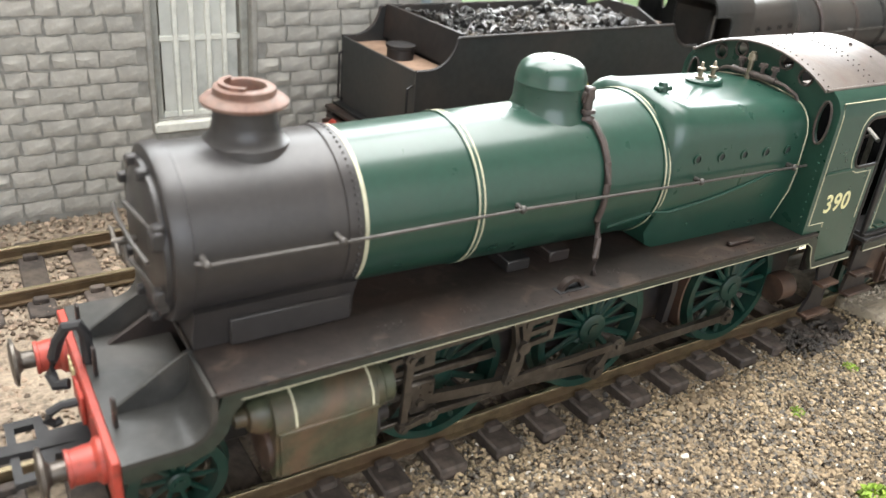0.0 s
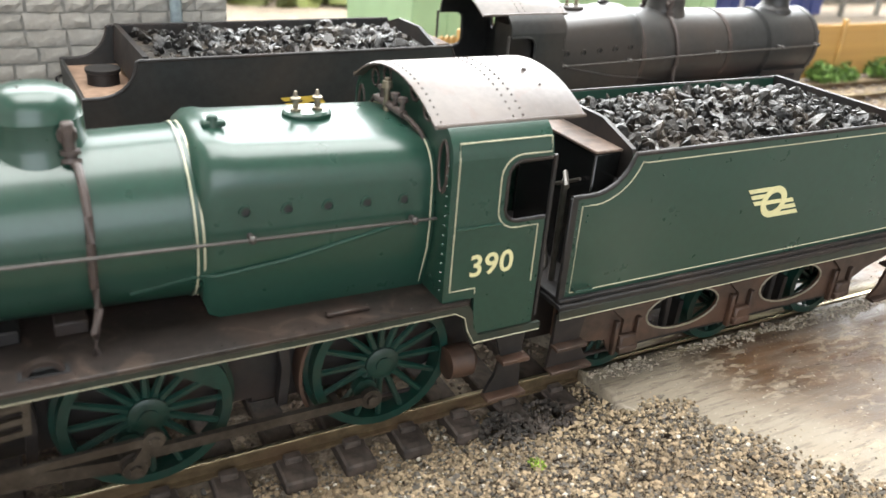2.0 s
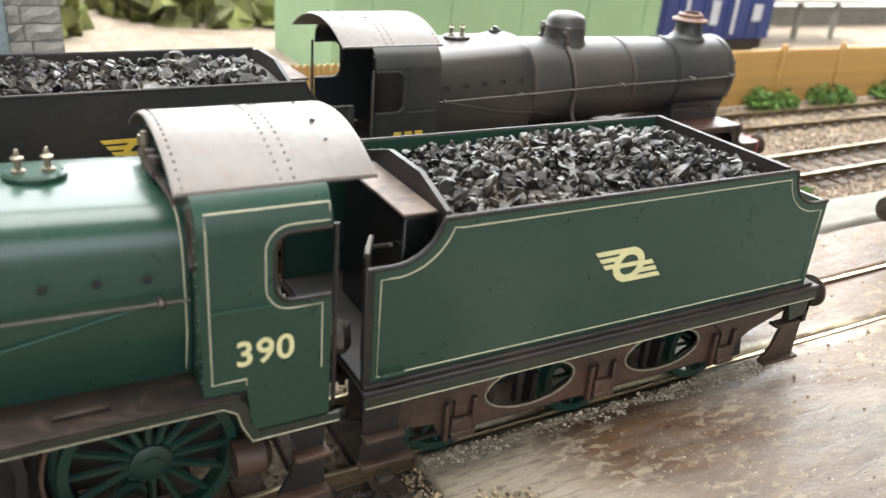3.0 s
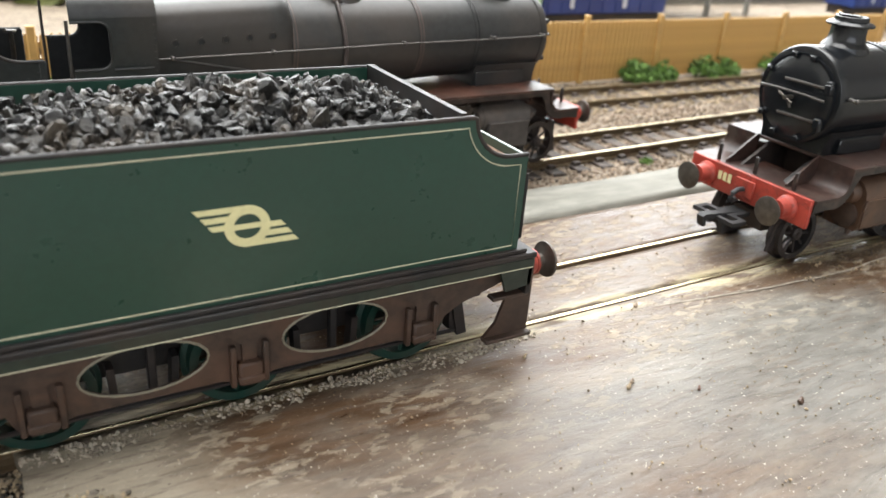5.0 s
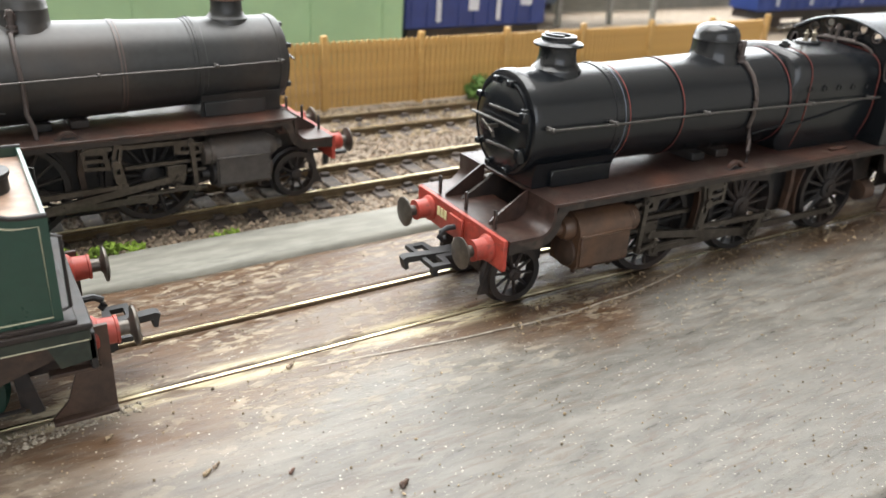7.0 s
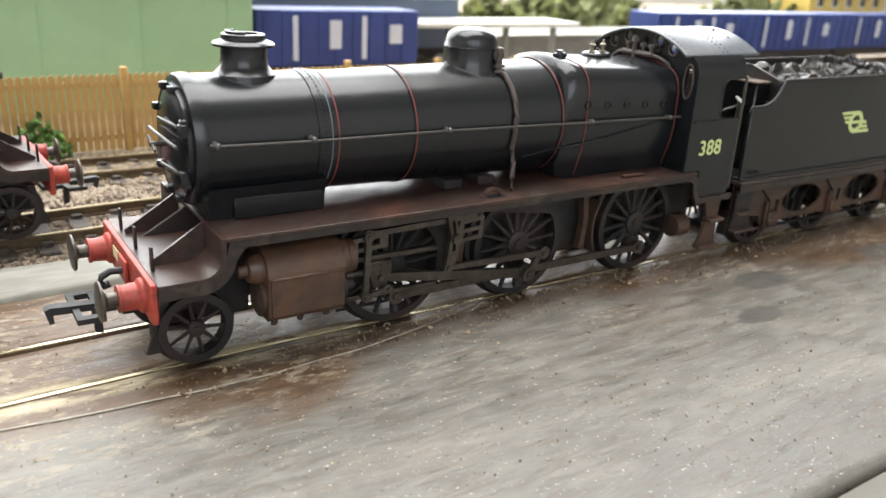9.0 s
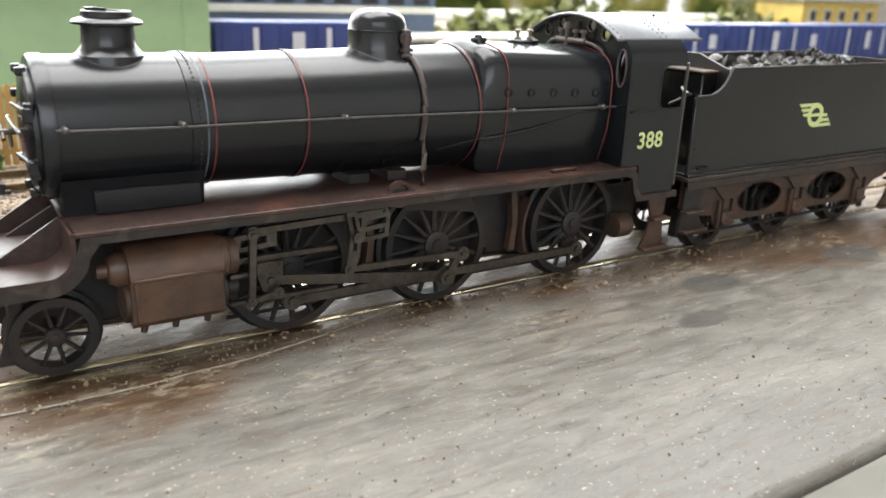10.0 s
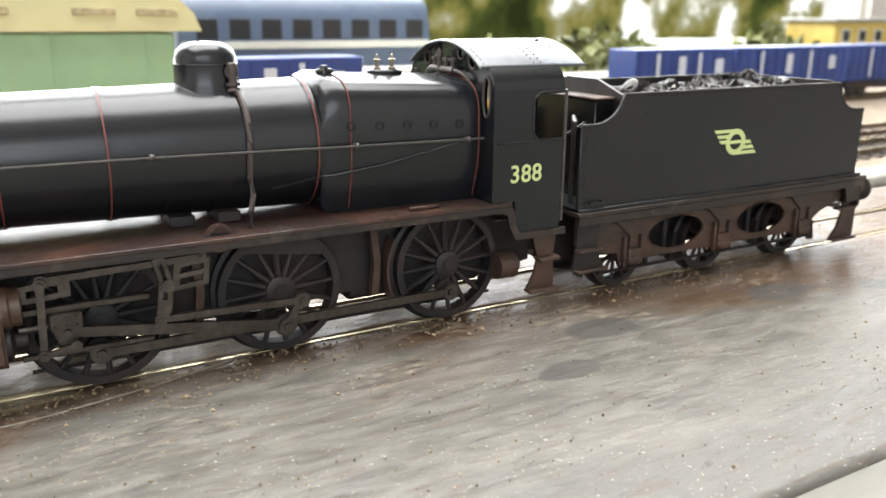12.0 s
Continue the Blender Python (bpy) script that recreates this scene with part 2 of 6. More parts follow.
def apron_material():
    """Painted plaster yard: glossy, grey with brown stains along the rails, streaked along the track, with pale scrapes."""
    m = bpy.data.materials.new("stained_yard_surface")
    m.use_nodes = True
    n, l = m.node_tree.nodes, m.node_tree.links
    b = n["Principled BSDF"]
    tc = n.new("ShaderNodeTexCoord")

    def tex(s, stretch, detail=6, w=0.5):
        mp = n.new("ShaderNodeMapping")
        mp.inputs["Scale"].default_value = stretch
        l.new(tc.outputs["Object"], mp.inputs[0])
        t = n.new("ShaderNodeTexNoise")
        t.inputs["Scale"].default_value, t.inputs["Detail"].default_value, t.inputs["Distortion"].default_value = s, detail, w
        t.inputs["Roughness"].default_value = 0.62
        l.new(mp.outputs[0], t.inputs["Vector"])
        return t.outputs[0]

    def ramp(src, a, z, lo=0.0, hi=1.0):
        r = n.new("ShaderNodeMapRange")
        r.interpolation_type = "SMOOTHSTEP"
        for i, val in enumerate((a, z, lo, hi)):
            r.inputs[i + 1].default_value = val
        l.new(src, r.inputs[0])
        return r.outputs[0]

    def math_node(op, a, z):
        x = n.new("ShaderNodeMath")
        x.operation = op
        for s, val in zip(x.inputs, (a, z)):
            if isinstance(val, float):
                s.default_value = val
            else:
                l.new(val, s)
        return x.outputs[0]

    def mix(f, a, z):
        x = n.new("ShaderNodeMix")
        x.data_type = "RGBA"
        for s, val in ((x.inputs[0], f), (x.inputs[6], a), (x.inputs[7], z)):
            if isinstance(val, tuple):
                s.default_value = (*val, 1)
            else:
                l.new(val, s)
        return x.outputs[2]

    sep = n.new("ShaderNodeSeparateXYZ")
    l.new(tc.outputs["Object"], sep.inputs[0])
    streak = tex(420, (0.26, 1, 1), 10)
    patch = tex(22, (0.55, 1, 1))
    scrape = tex(620, (0.45, 1, 1), 12, 0.4)
    grain = tex(900, (0.5, 1, 1), 4)
    grey = mix(ramp(streak, 0.3, 0.7), (0.104, 0.099, 0.087), (0.180, 0.171, 0.152))
    brown = mix(ramp(streak, 0.3, 0.7), (0.060, 0.032, 0.016), (0.118, 0.068, 0.036))
    # the brown wash lies along the rails and at the ballast end, with a ragged border
    near = ramp(math_node("ADD", sep.outputs[1], math_node("MULTIPLY", math_node("SUBTRACT", patch, 0.5), 0.09)), -0.034, -0.011)
    end = ramp(math_node("ADD", sep.outputs[0], math_node("MULTIPLY", math_node("SUBTRACT", patch, 0.5), 0.16)), 0.305, 0.225)
    col = mix(math_node("MAXIMUM", near, end), grey, brown)
    close = ramp(sep.outputs[1], -0.045, -0.012)
    edge = ramp(sep.outputs[0], 0.275, 0.2)
    amount = math_node("MULTIPLY", math_node("MULTIPLY", ramp(scrape, 0.5, 0.57), ramp(tex(70, (0.6, 1, 1), 8, 0.8), 0.46, 0.58)), math_node("ADD", math_node("MULTIPLY", math_node("MAXIMUM", close, edge), 0.45), 0.05))
    off = math_node("ABSOLUTE", math_node("ADD", sep.outputs[1], 0.0087), 0.0)
    strip = math_node("MULTIPLY", ramp(off, 0.0046, 0.0022), ramp(tex(340, (0.2, 1, 1), 10, 0.4), 0.43, 0.53))
    col = mix(math_node("MULTIPLY", strip, ramp(sep.outputs[0], 0.42, 0.33, 0.15, 0.85)), col, (0.50, 0.43, 0.27))
    dark = math_node("MULTIPLY", ramp(math_node("ADD", sep.outputs[1], math_node("MULTIPLY", math_node("SUBTRACT", patch, 0.5), 0.05)), -0.064, -0.069), ramp(sep.outputs[0], 0.35, 0.39))
    col = mix(math_node("MULTIPLY", dark, 0.6), col, (0.12, 0.115, 0.105))
    # bare pale plaster at the ragged end against the ballast
    bare_end = math_node("ADD", math_node("ADD", sep.outputs[0], math_node("MULTIPLY", sep.outputs[1], 0.62)), math_node("MULTIPLY", math_node("SUBTRACT", patch, 0.5), 0.05))
    col = mix(math_node("MULTIPLY", ramp(bare_end, 0.211, 0.190), 0.72), col, (0.36, 0.32, 0.25))
    col = mix(amount, col, (0.45, 0.39, 0.29))
    col = mix(math_node("MULTIPLY", ramp(tex(900, (0.14, 1, 1), 9, 0.3), 0.52, 0.62), 0.6), col, (0.12, 0.095, 0.075))
    col = mix(math_node("MULTIPLY", ramp(tex(34, (0.3, 1, 1), 9, 0.8), 0.5, 0.68), 0.28), col, (0.36, 0.33, 0.28))
    col = mix(math_node("MULTIPLY", ramp(tex(1500, (0.9, 1, 1), 3, 0.0), 0.655, 0.69), 0.7), col, (0.55, 0.51, 0.43))
    col = mix(math_node("MULTIPLY", ramp(tex(1300, (0.6, 1, 1), 3, 0.0), 0.655, 0.70), 0.7), col, (0.06, 0.05, 0.04))
    for sx, sy, rx, ry in ((0.463, -0.029, 0.0085, 0.0046), (0.446, -0.041, 0.007, 0.003), (0.511, -0.031, 0.010, 0.0046), (0.534, -0.038, 0.005, 0.003)):
        ex = math_node("POWER", math_node("DIVIDE", math_node("SUBTRACT", sep.outputs[0], sx), rx), 2.0)
        ey = math_node("POWER", math_node("DIVIDE", math_node("SUBTRACT", sep.outputs[1], sy), ry), 2.0)
        d = math_node("ADD", math_node("ADD", ex, ey), math_node("MULTIPLY", math_node("SUBTRACT", scrape, 0.5), 1.4))
        col = mix(math_node("MULTIPLY", ramp(d, 1.0, 0.75), 0.8), col, (0.085, 0.081, 0.074))
    col = mix(math_node("MULTIPLY", ramp(tex(75, (0.4, 1, 1), 7), 0.60, 0.72), 0.3), col, (0.085, 0.07, 0.06))
    l.new(col, b.inputs["Base Color"])
    l.new(ramp(math_node("ADD", streak, math_node("MULTIPLY", amount, 0.8)), 0.3, 0.9, 0.27, 0.66), b.inputs["Roughness"])
    b.inputs["Specular IOR Level"].default_value = 0.30
    bp = n.new("ShaderNodeBump")
    bp.inputs["Strength"].default_value, bp.inputs["Distance"].default_value = 0.6, 0.0005
    l.new(math_node("ADD", streak, math_node("ADD", math_node("MULTIPLY", grain, 0.35), math_node("MULTIPLY", amount, 0.5))), bp.inputs["Height"])
    l.new(bp.outputs[0], b.inputs["Normal"])
    return m


apron_mat = apron_material()


def glow_backdrop():
    """Garden seen through the window: blurred leaves, yellow and green, with bright sky between them."""
    m = bpy.data.materials.new("garden_backdrop")
    m.use_nodes = True
    n, l = m.node_tree.nodes, m.node_tree.links
    n.remove(n["Principled BSDF"])
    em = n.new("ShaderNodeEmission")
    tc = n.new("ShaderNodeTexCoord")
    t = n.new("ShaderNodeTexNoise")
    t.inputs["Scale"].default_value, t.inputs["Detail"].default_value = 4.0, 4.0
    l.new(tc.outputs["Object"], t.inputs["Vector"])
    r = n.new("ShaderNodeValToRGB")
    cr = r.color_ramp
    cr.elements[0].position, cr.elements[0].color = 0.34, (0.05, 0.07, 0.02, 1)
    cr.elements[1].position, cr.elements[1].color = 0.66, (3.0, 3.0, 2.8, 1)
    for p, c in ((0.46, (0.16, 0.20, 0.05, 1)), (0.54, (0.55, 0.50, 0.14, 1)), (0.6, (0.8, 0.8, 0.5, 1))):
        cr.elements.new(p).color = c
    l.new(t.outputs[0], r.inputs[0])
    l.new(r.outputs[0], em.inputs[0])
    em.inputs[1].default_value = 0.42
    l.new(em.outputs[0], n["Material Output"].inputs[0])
    return m


garden = glow_backdrop()


# ---- building blocks (all in millimetres) ----
def part(name, bm, material, parent=None, label="", angle=38):
    """Links a bmesh as one mesh object, under a thing or a part."""
    bmesh.ops.recalc_face_normals(bm, faces=bm.faces[:])
    lim = radians(angle)
    for f in bm.faces:
        f.smooth = True
    for e in bm.edges:
        e.smooth = len(e.link_faces) == 2 and e.calc_face_angle(0) < lim
    bmesh.ops.scale(bm, vec=(K, K, K), verts=bm.verts[:])
    me = bpy.data.meshes.new(name)
    bm.to_mesh(me)
    bm.free()
    me.materials.append(material)
    ob = new(name, me)
    ob.parent = parent
    if label:
        tagged(ob, label)
    return ob


def thing(name, label, category, group="", at=None, kind=""):
    ob = new(name)
    ob.empty_display_size = 0.01
    if at is not None:
        ob.matrix_world = at
    return tagged(ob, label, category, group, kind)


def box(bm, x0, x1, y0, y1, z0, z1, bevel=0.0):
    vs = [bm.verts.new((x, y, z)) for x in (x0, x1) for y in (y0, y1) for z in (z0, z1)]
    fs = [bm.faces.new([vs[i] for i in q]) for q in ((0, 1, 3, 2), (4, 6, 7, 5), (0, 4, 5, 1), (2, 3, 7, 6), (0, 2, 6, 4), (1, 5, 7, 3))]
    if bevel:
        bmesh.ops.bevel(bm, geom=list({e for f in fs for e in f.edges}), offset=bevel, segments=1, affect="EDGES", profile=0.5)
    return bm


def cyl(bm, p0, p1, r0, r1=None, seg=14):
    p0, p1 = Vector(p0), Vector(p1)
    d = p1 - p0
    m = Matrix.Translation((p0 + p1) / 2) @ d.to_track_quat("Z", "Y").to_matrix().to_4x4()
    bmesh.ops.create_cone(bm, cap_ends=True, segments=seg, radius1=r0, radius2=r0 if r1 is None else r1, depth=d.length, matrix=m)
    return bm


def ball(bm, p, r, u=8, v=6):
    bmesh.ops.create_uvsphere(bm, u_segments=u, v_segments=v, radius=r, matrix=Matrix.Translation(p))
    return bm


def lathe(bm, profile, origin, axis="z", seg=32, caps=True):
    """Turns a profile of (radius, height) round an axis through origin."""
    ox, oy, oz = origin
    rings = []
    for r, h in profile:
        ring = []
        for i in range(seg):
            a = 2 * math.pi * i / seg
            c, s = r * math.cos(a), r * math.sin(a)
            p = {"z": (ox + c, oy + s, oz + h), "x": (ox + h, oy + c, oz + s), "y": (ox + c, oy + h, oz + s)}[axis]
            ring.append(bm.verts.new(p))
        rings.append(ring)
    for a, b in zip(rings, rings[1:]):
        for i in range(seg):
            bm.faces.new((a[i], a[(i + 1) % seg], b[(i + 1) % seg], b[i]))
    if caps:
        bm.faces.new(rings[0])
        bm.faces.new(rings[-1])
    return bm


def ring_section(bm, profile, origin, axis="y", seg=36):
    """A closed profile of (radius, height), turned to a ring."""
    return lathe(bm, list(profile) + [profile[0]], origin, axis, seg, caps=False)


def plate(bm, pts, y0, y1, plane="xz", holes=()):
    """A flat plate with holes, from outlines in a plane, between two depths."""
    def at(p, d):
        return {"xz": (p[0], d, p[1]), "yz": (d, p[0], p[1]), "xy": (p[0], p[1], d)}[plane]
    start = len(bm.verts)
    edges, loops = [], []
    for loop in (pts, *holes):
        vs = [bm.verts.new(at(p, y0)) for p in loop]
        loops.append(vs)
        edges += [bm.edges.new((vs[i], vs[(i + 1) % len(vs)])) for i in range(len(vs))]
    if holes:
        faces = [g for g in bmesh.ops.triangle_fill(bm, use_beauty=True, use_dissolve=False, edges=edges)["geom"] if isinstance(g, bmesh.types.BMFace)]
    else:
        faces = [bm.faces.new(loops[0])]
    ext = bmesh.ops.extrude_face_region(bm, geom=faces, use_keep_orig=True)
    d = Vector(at((0, 0), y1)) - Vector(at((0, 0), y0))
    for v in ext["geom"]:
        if isinstance(v, bmesh.types.BMVert):
            v.co += d
    return bm


def arc(cx, cz, r, a0, a1, n=6):
    return [(cx + r * math.cos(radians(a0 + (a1 - a0) * i / n)), cz + r * math.sin(radians(a0 + (a1 - a0) * i / n))) for i in range(n + 1)]


def oval(cx, cz, rx, rz, n=20):
    return [(cx + rx * math.cos(2 * math.pi * i / n), cz + rz * math.sin(2 * math.pi * i / n)) for i in range(n)]


def tube(bm, pts, r, seg=8, closed=False):
    pts = [Vector(p) for p in pts]
    rings = []
    up = Vector((0.13, 0.2, 1)).normalized()
    for i, p in enumerate(pts):
        a = pts[i - 1] if (i or closed) else p
        b = pts[(i + 1) % len(pts)] if (i < len(pts) - 1 or closed) else p
        d = (b - a).normalized()
        u = d.cross(up)
        if u.length < 1e-3:
            u = d.cross(Vector((1, 0, 0)))
        u.normalize()
        w = d.cross(u)
        rings.append([bm.verts.new(p + r * (u * math.cos(2 * math.pi * k / seg) + w * math.sin(2 * math.pi * k / seg))) for k in range(seg)])
    n = len(rings)
    for i in range(n if closed else n - 1):
        a, b = rings[i], rings[(i + 1) % n]
        for k in range(seg):
            bm.faces.new((a[k], a[(k + 1) % seg], b[(k + 1) % seg], b[k]))
    if not closed:
        bm.faces.new(rings[0])
        bm.faces.new(rings[-1])
    return bm


def loft(bm, sections, closed=True, caps=True):
    rings = [[bm.verts.new(p) for p in s] for s in sections]
    n = len(rings[0])
    for a, b in zip(rings, rings[1:]):
        for i in range(n if closed else n - 1):
            bm.faces.new((a[i], a[(i + 1) % n], b[(i + 1) % n], b[i]))
    if caps:
        bm.faces.new(rings[0])
        bm.faces.new(rings[-1])
    return bm


def studs(bm, places, r=0.2, normal=(0, -1, 0)):
    """Low rivet heads, six-sided, at places on a surface."""
    q = Vector(normal).to_track_quat("Z", "Y").to_matrix().to_4x4()
    for p in places:
        bmesh.ops.create_cone(bm, cap_ends=True, segments=6, radius1=r, radius2=r * 0.5, depth=r * 1.2, matrix=Matrix.Translation(p) @ q)
    return bm


def B():
    return bmesh.new()


def lettering(name, text, size, place, material, parent, turn=0):
    """Each character as a part of its own."""
    way = 1 if turn == 0 else -1
    for i, c in enumerate(text):
        one_letter(name, c, size, (place[0] + way * (i - (len(text) - 1) / 2) * size * 0.53, place[1], place[2]), material, parent, turn)


def one_letter(name, text, size, place, material, parent, turn=0):
    """Letters of the built-in font as a thin raised mesh, standing in the xz plane and read from -y."""
    cu = bpy.data.curves.new(name, "FONT")
    cu.body, cu.size, cu.extrude, cu.offset, cu.align_x, cu.align_y = text, size * K, 0.00004, 0.00007, "CENTER", "CENTER"
    tmp = new(name + "_tmp", cu)
    me = bpy.data.meshes.new_from_object(tmp.evaluated_get(bpy.context.evaluated_depsgraph_get()))
    bpy.data.objects.remove(tmp)
    bpy.data.curves.remove(cu)
    me.transform(pose(K * place[0], K * place[1], K * place[2], 90, 0, turn))
    me.materials.clear()
    me.materials.append(material)
    ob = new(name, me)
    ob.parent = parent
    return ob


# ---- the setting: room, board, yard, tracks ----
def bend(x):
    """Sideways place of the front track's middle line."""
    if x < 290:
        return 0.0
    if x < 340:
        return 0.9 * (x - 290) / 50
    return 0.9 - 0.0150 * (x - 340)


def grid_mesh(name, material, xs, ys, height, kind="structure", label="", category="", warp=None):
    """A sheet over a net of places, with an edge turned down."""
    verts, faces = [], []
    ny = len(ys)
    for x in xs:
        for y in ys:
            px, py = warp(x, y) if warp else (x, y)
            verts.append((K * px, K * py, K * height(px, py)))
    for i in range(len(xs) - 1):
        for j in range(ny - 1):
            a = i * ny + j
            faces.append((a, a + ny, a + ny + 1, a + 1))
    border = [i * ny for i in range(len(xs))] + [(len(xs) - 1) * ny + j for j in range(1, ny)]
    border += [i * ny + ny - 1 for i in range(len(xs) - 2, -1, -1)] + [j for j in range(ny - 2, 0, -1)]
    low = {}
    for b in border:
        low[b] = len(verts)
        verts.append((verts[b][0], verts[b][1], verts[b][2] - 3.2 * K))
    for a, b in zip(border, border[1:] + border[:1]):
        faces.append((a, low[a], low[b], b))
    me = bpy.data.meshes.new(name)
    me.from_pydata(verts, [], faces)
    me.materials.append(material)
    me.polygons.foreach_set("use_smooth", [True] * len(faces))
    me.update()
    return tagged(new(name, me), label, category, "", kind)


def wave(x, y, s=0.05, a=1.0):
    return a * noise.noise((x * s, y * s * 1.6, 3.7))


def room():
    x0, x1, y0, y1, z0, z1 = -1300, 3300, -1500, 1000, -900, 1500

    def wall(name, u0, u1, opening, fixed, along):
        bm = B()
        pts = [(u0, z0), (u1, z0), (u1, z1), (u0, z1)]
        holes = [[(opening[0], opening[2]), (opening[1], opening[2]), (opening[1], opening[3]), (opening[0], opening[3])]] if opening else []
        plate(bm, pts, fixed[0], fixed[1], "xz" if along == "x" else "yz", holes)
        tagged(part(name, bm, wall_paint), "off-white painted plain room wall", "wall", "", "structure")

    wall("wall_north", x0, x1, (-350, 2100, 4, 1200), (y1, y1 + 120), "x")
    # The south opening is added only to go with the unseen front fill.
    wall("wall_south", x0, x1, (-1100, 500, 250, 1200), (y0 - 120, y0), "x")
    wall("wall_west", y0, y1, None, (x0 - 120, x0), "y")
    wall("wall_east", y0, y1, None, (x1, x1 + 120), "y")
    # The ceiling opening is assumed, to match the added overhead lamp.
    tagged(part("ceiling", plate(B(), [(x0, y0), (x1, y0), (x1, y1), (x0, y1)], z1, z1 + 80, "xy", [[(-510, -310), (1210, -310), (1210, 810), (-510, 810)]]), wall_paint), "off-white painted plain ceiling", "ceiling", "", "structure")
    tagged(part("floor", box(B(), x0, x1, y0, y1, z0 - 60, z0), floor_mat), "brown plain room floor", "floor", "", "structure")
    win = thing("window_1", "white framed window above the layout's back edge", "window", kind="structure")
    for x in (-350, 2100):
        part("window_frame", box(B(), x - 22, x + 22, 1010, 1060, 4, 1200, 3), frame_white, win)
    for z in (9, 1178):
        part("window_frame", box(B(), -350, 2100, 1012, 1058, z - 5, z + 5, 1), frame_white, win)
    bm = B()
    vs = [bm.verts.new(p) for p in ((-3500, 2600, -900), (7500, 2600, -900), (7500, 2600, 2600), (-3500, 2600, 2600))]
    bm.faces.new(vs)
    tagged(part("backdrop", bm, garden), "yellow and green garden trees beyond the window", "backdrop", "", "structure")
    part_base = part("baseboard", box(B(), -900, 2400, -420, 990, -40, -7.8), board_mat)
    for x in (-860, 760, 2360):
        for y in (-390, 950):
            part("leg", box(B(), x - 22, x + 22, y - 22, y + 22, -900, -40, 2), timber, part_base)
    tagged(part_base, "pale painted wooden railway baseboard", "baseboard", "", "structure")


room()
GROUND_X = [-900 + 12 * i for i in range(276)]
grid_mesh("ground", earth, [x for x in GROUND_X if x <= 2400], [-80 + 12 * j for j in range(90)],
          lambda x, y: -3.3 + wave(x, y, 0.03, 0.35) + (0.6 if y > 105 else 0) - (1.1 if y < 24 and x < 188 else 0), label="gritty brown earth ground between the tracks", category="ground")


def yard_edge(x, y):
    """Shifts the yard's sheet so that its end has the ragged border against the ballast."""
    left = 186.0 + (0 if y > -20 else (-20 - y) * 0.62) + 3.0 * noise.noise((y * 0.16, 1.3, 0)) + 1.2 * noise.noise((y * 0.6, 4.3, 0))
    u = (x - 186.0) / 900.0
    px = left + u * (1086.0 - left)
    return px, y + bend(px)


YX = [186 + 900 * (i / 180) ** 1.25 for i in range(181)]
yard = tagged(new("yard"), "glossy brown and grey stained yard surface", "yard", "", "structure")
for lo, hi, top, n in ((-82.2, -9.5, 0.0, 34), (-7.3, 7.5, -0.35, 9), (9.4, 29.5, -0.1, 12)):
    strip = grid_mesh("yard_strip", apron_mat, YX, [lo + (hi - lo) * j / n for j in range(n + 1)],
                      lambda x, y, top=top: top - 0.1 + wave(x, y, 0.05, 0.14) + wave(x, y, 0.35, 0.05), warp=yard_edge)
    strip.parent = yard
    del strip["kind"]
grid_mesh("front_board", board_mat, [60 + 10 * i for i in range(110)], [-300, -220, -150, -110, -95, -83.8], lambda x, y: -0.3 + wave(x, y, 0.05, 0.15), label="pale painted board edge beside the yard", category="board")
grid_mesh("path", grey_path, [205 + 6 * i for i in range(140)], [30.2, 33, 36, 39, 42, 45.5],
          lambda x, y: 0.3 + wave(x, y, 0.06, 0.2), label="pale grey painted path strip between the tracks", category="path",
          warp=lambda x, y: (x, y + 1.6 * noise.noise((x * 0.05, y * 0.4, 0)) + 0.012 * (x - 205)))


def rail_line(bm, off, x0, x1, mid, step=12):
    """A rail with foot, web and head, along the track."""
    prof = [(-1.0, -2.6), (1.0, -2.6), (1.0, -2.2), (0.3, -2.0), (0.3, -0.9), (0.55, -0.7), (0.55, -0.12), (0.42, 0.0), (-0.42, 0.0), (-0.55, -0.12), (-0.55, -0.7), (-0.3, -0.9), (-0.3, -2.0), (-1.0, -2.2)]
    n = max(2, int((x1 - x0) / step))
    secs = []
    for i in range(n + 1):
        x = x0 + (x1 - x0) * i / n
        secs.append([(x, mid(x) + off + p[0], p[1]) for p in prof])
    return loft(bm, secs)


def rail_top(bm, off, x0, x1, mid, step=12):
    n = max(2, int((x1 - x0) / step))
    secs = [[(x, mid(x) + off + y, z) for y, z in ((-0.36, -0.02), (0.36, -0.02), (0.33, 0.045), (-0.33, 0.045))] for x in [x0 + (x1 - x0) * i / n for i in range(n + 1)]]
    return loft(bm, secs)


SLEEPER = None


def track(name, label, x0, x1, mid, sleepers, pitch=9.3):
    global SLEEPER
    tr = thing(name, label, "railway track", "railway tracks", kind="structure")
    for off in (-8.75, 8.75):
        r = part("rail", rail_line(B(), off, x0, x1, mid), rail_steel, tr)
        part("rail_head", rail_top(B(), off, x0, x1, mid), rail_head, r, "bright worn rail head")
    if SLEEPER is None:
        bm = box(B(), -2.35, 2.35, -15.2, 15.2, -4.6, -2.35, 0.3)
        for f in (-8.75, 8.75):
            box(bm, -1.3, 1.3, f - 2.6, f - 1.0, -2.4, -1.3, 0.2)
            box(bm, -1.3, 1.3, f + 1.0, f + 2.6, -2.4, -1.3, 0.2)
        first = part("sleeper", bm, sleeper_wood, tr)
        SLEEPER = first.data
        bpy.data.objects.remove(first)
    x = sleepers[0]
    while x < sleepers[1]:
        s = new("sleeper", SLEEPER)
        s.parent = tr
        s.matrix_basis = pose(K * x, K * mid(x), 0, 0, random.uniform(-1.2, 1.2), random.uniform(-2.0, 2.0))
        x += pitch
    return tr


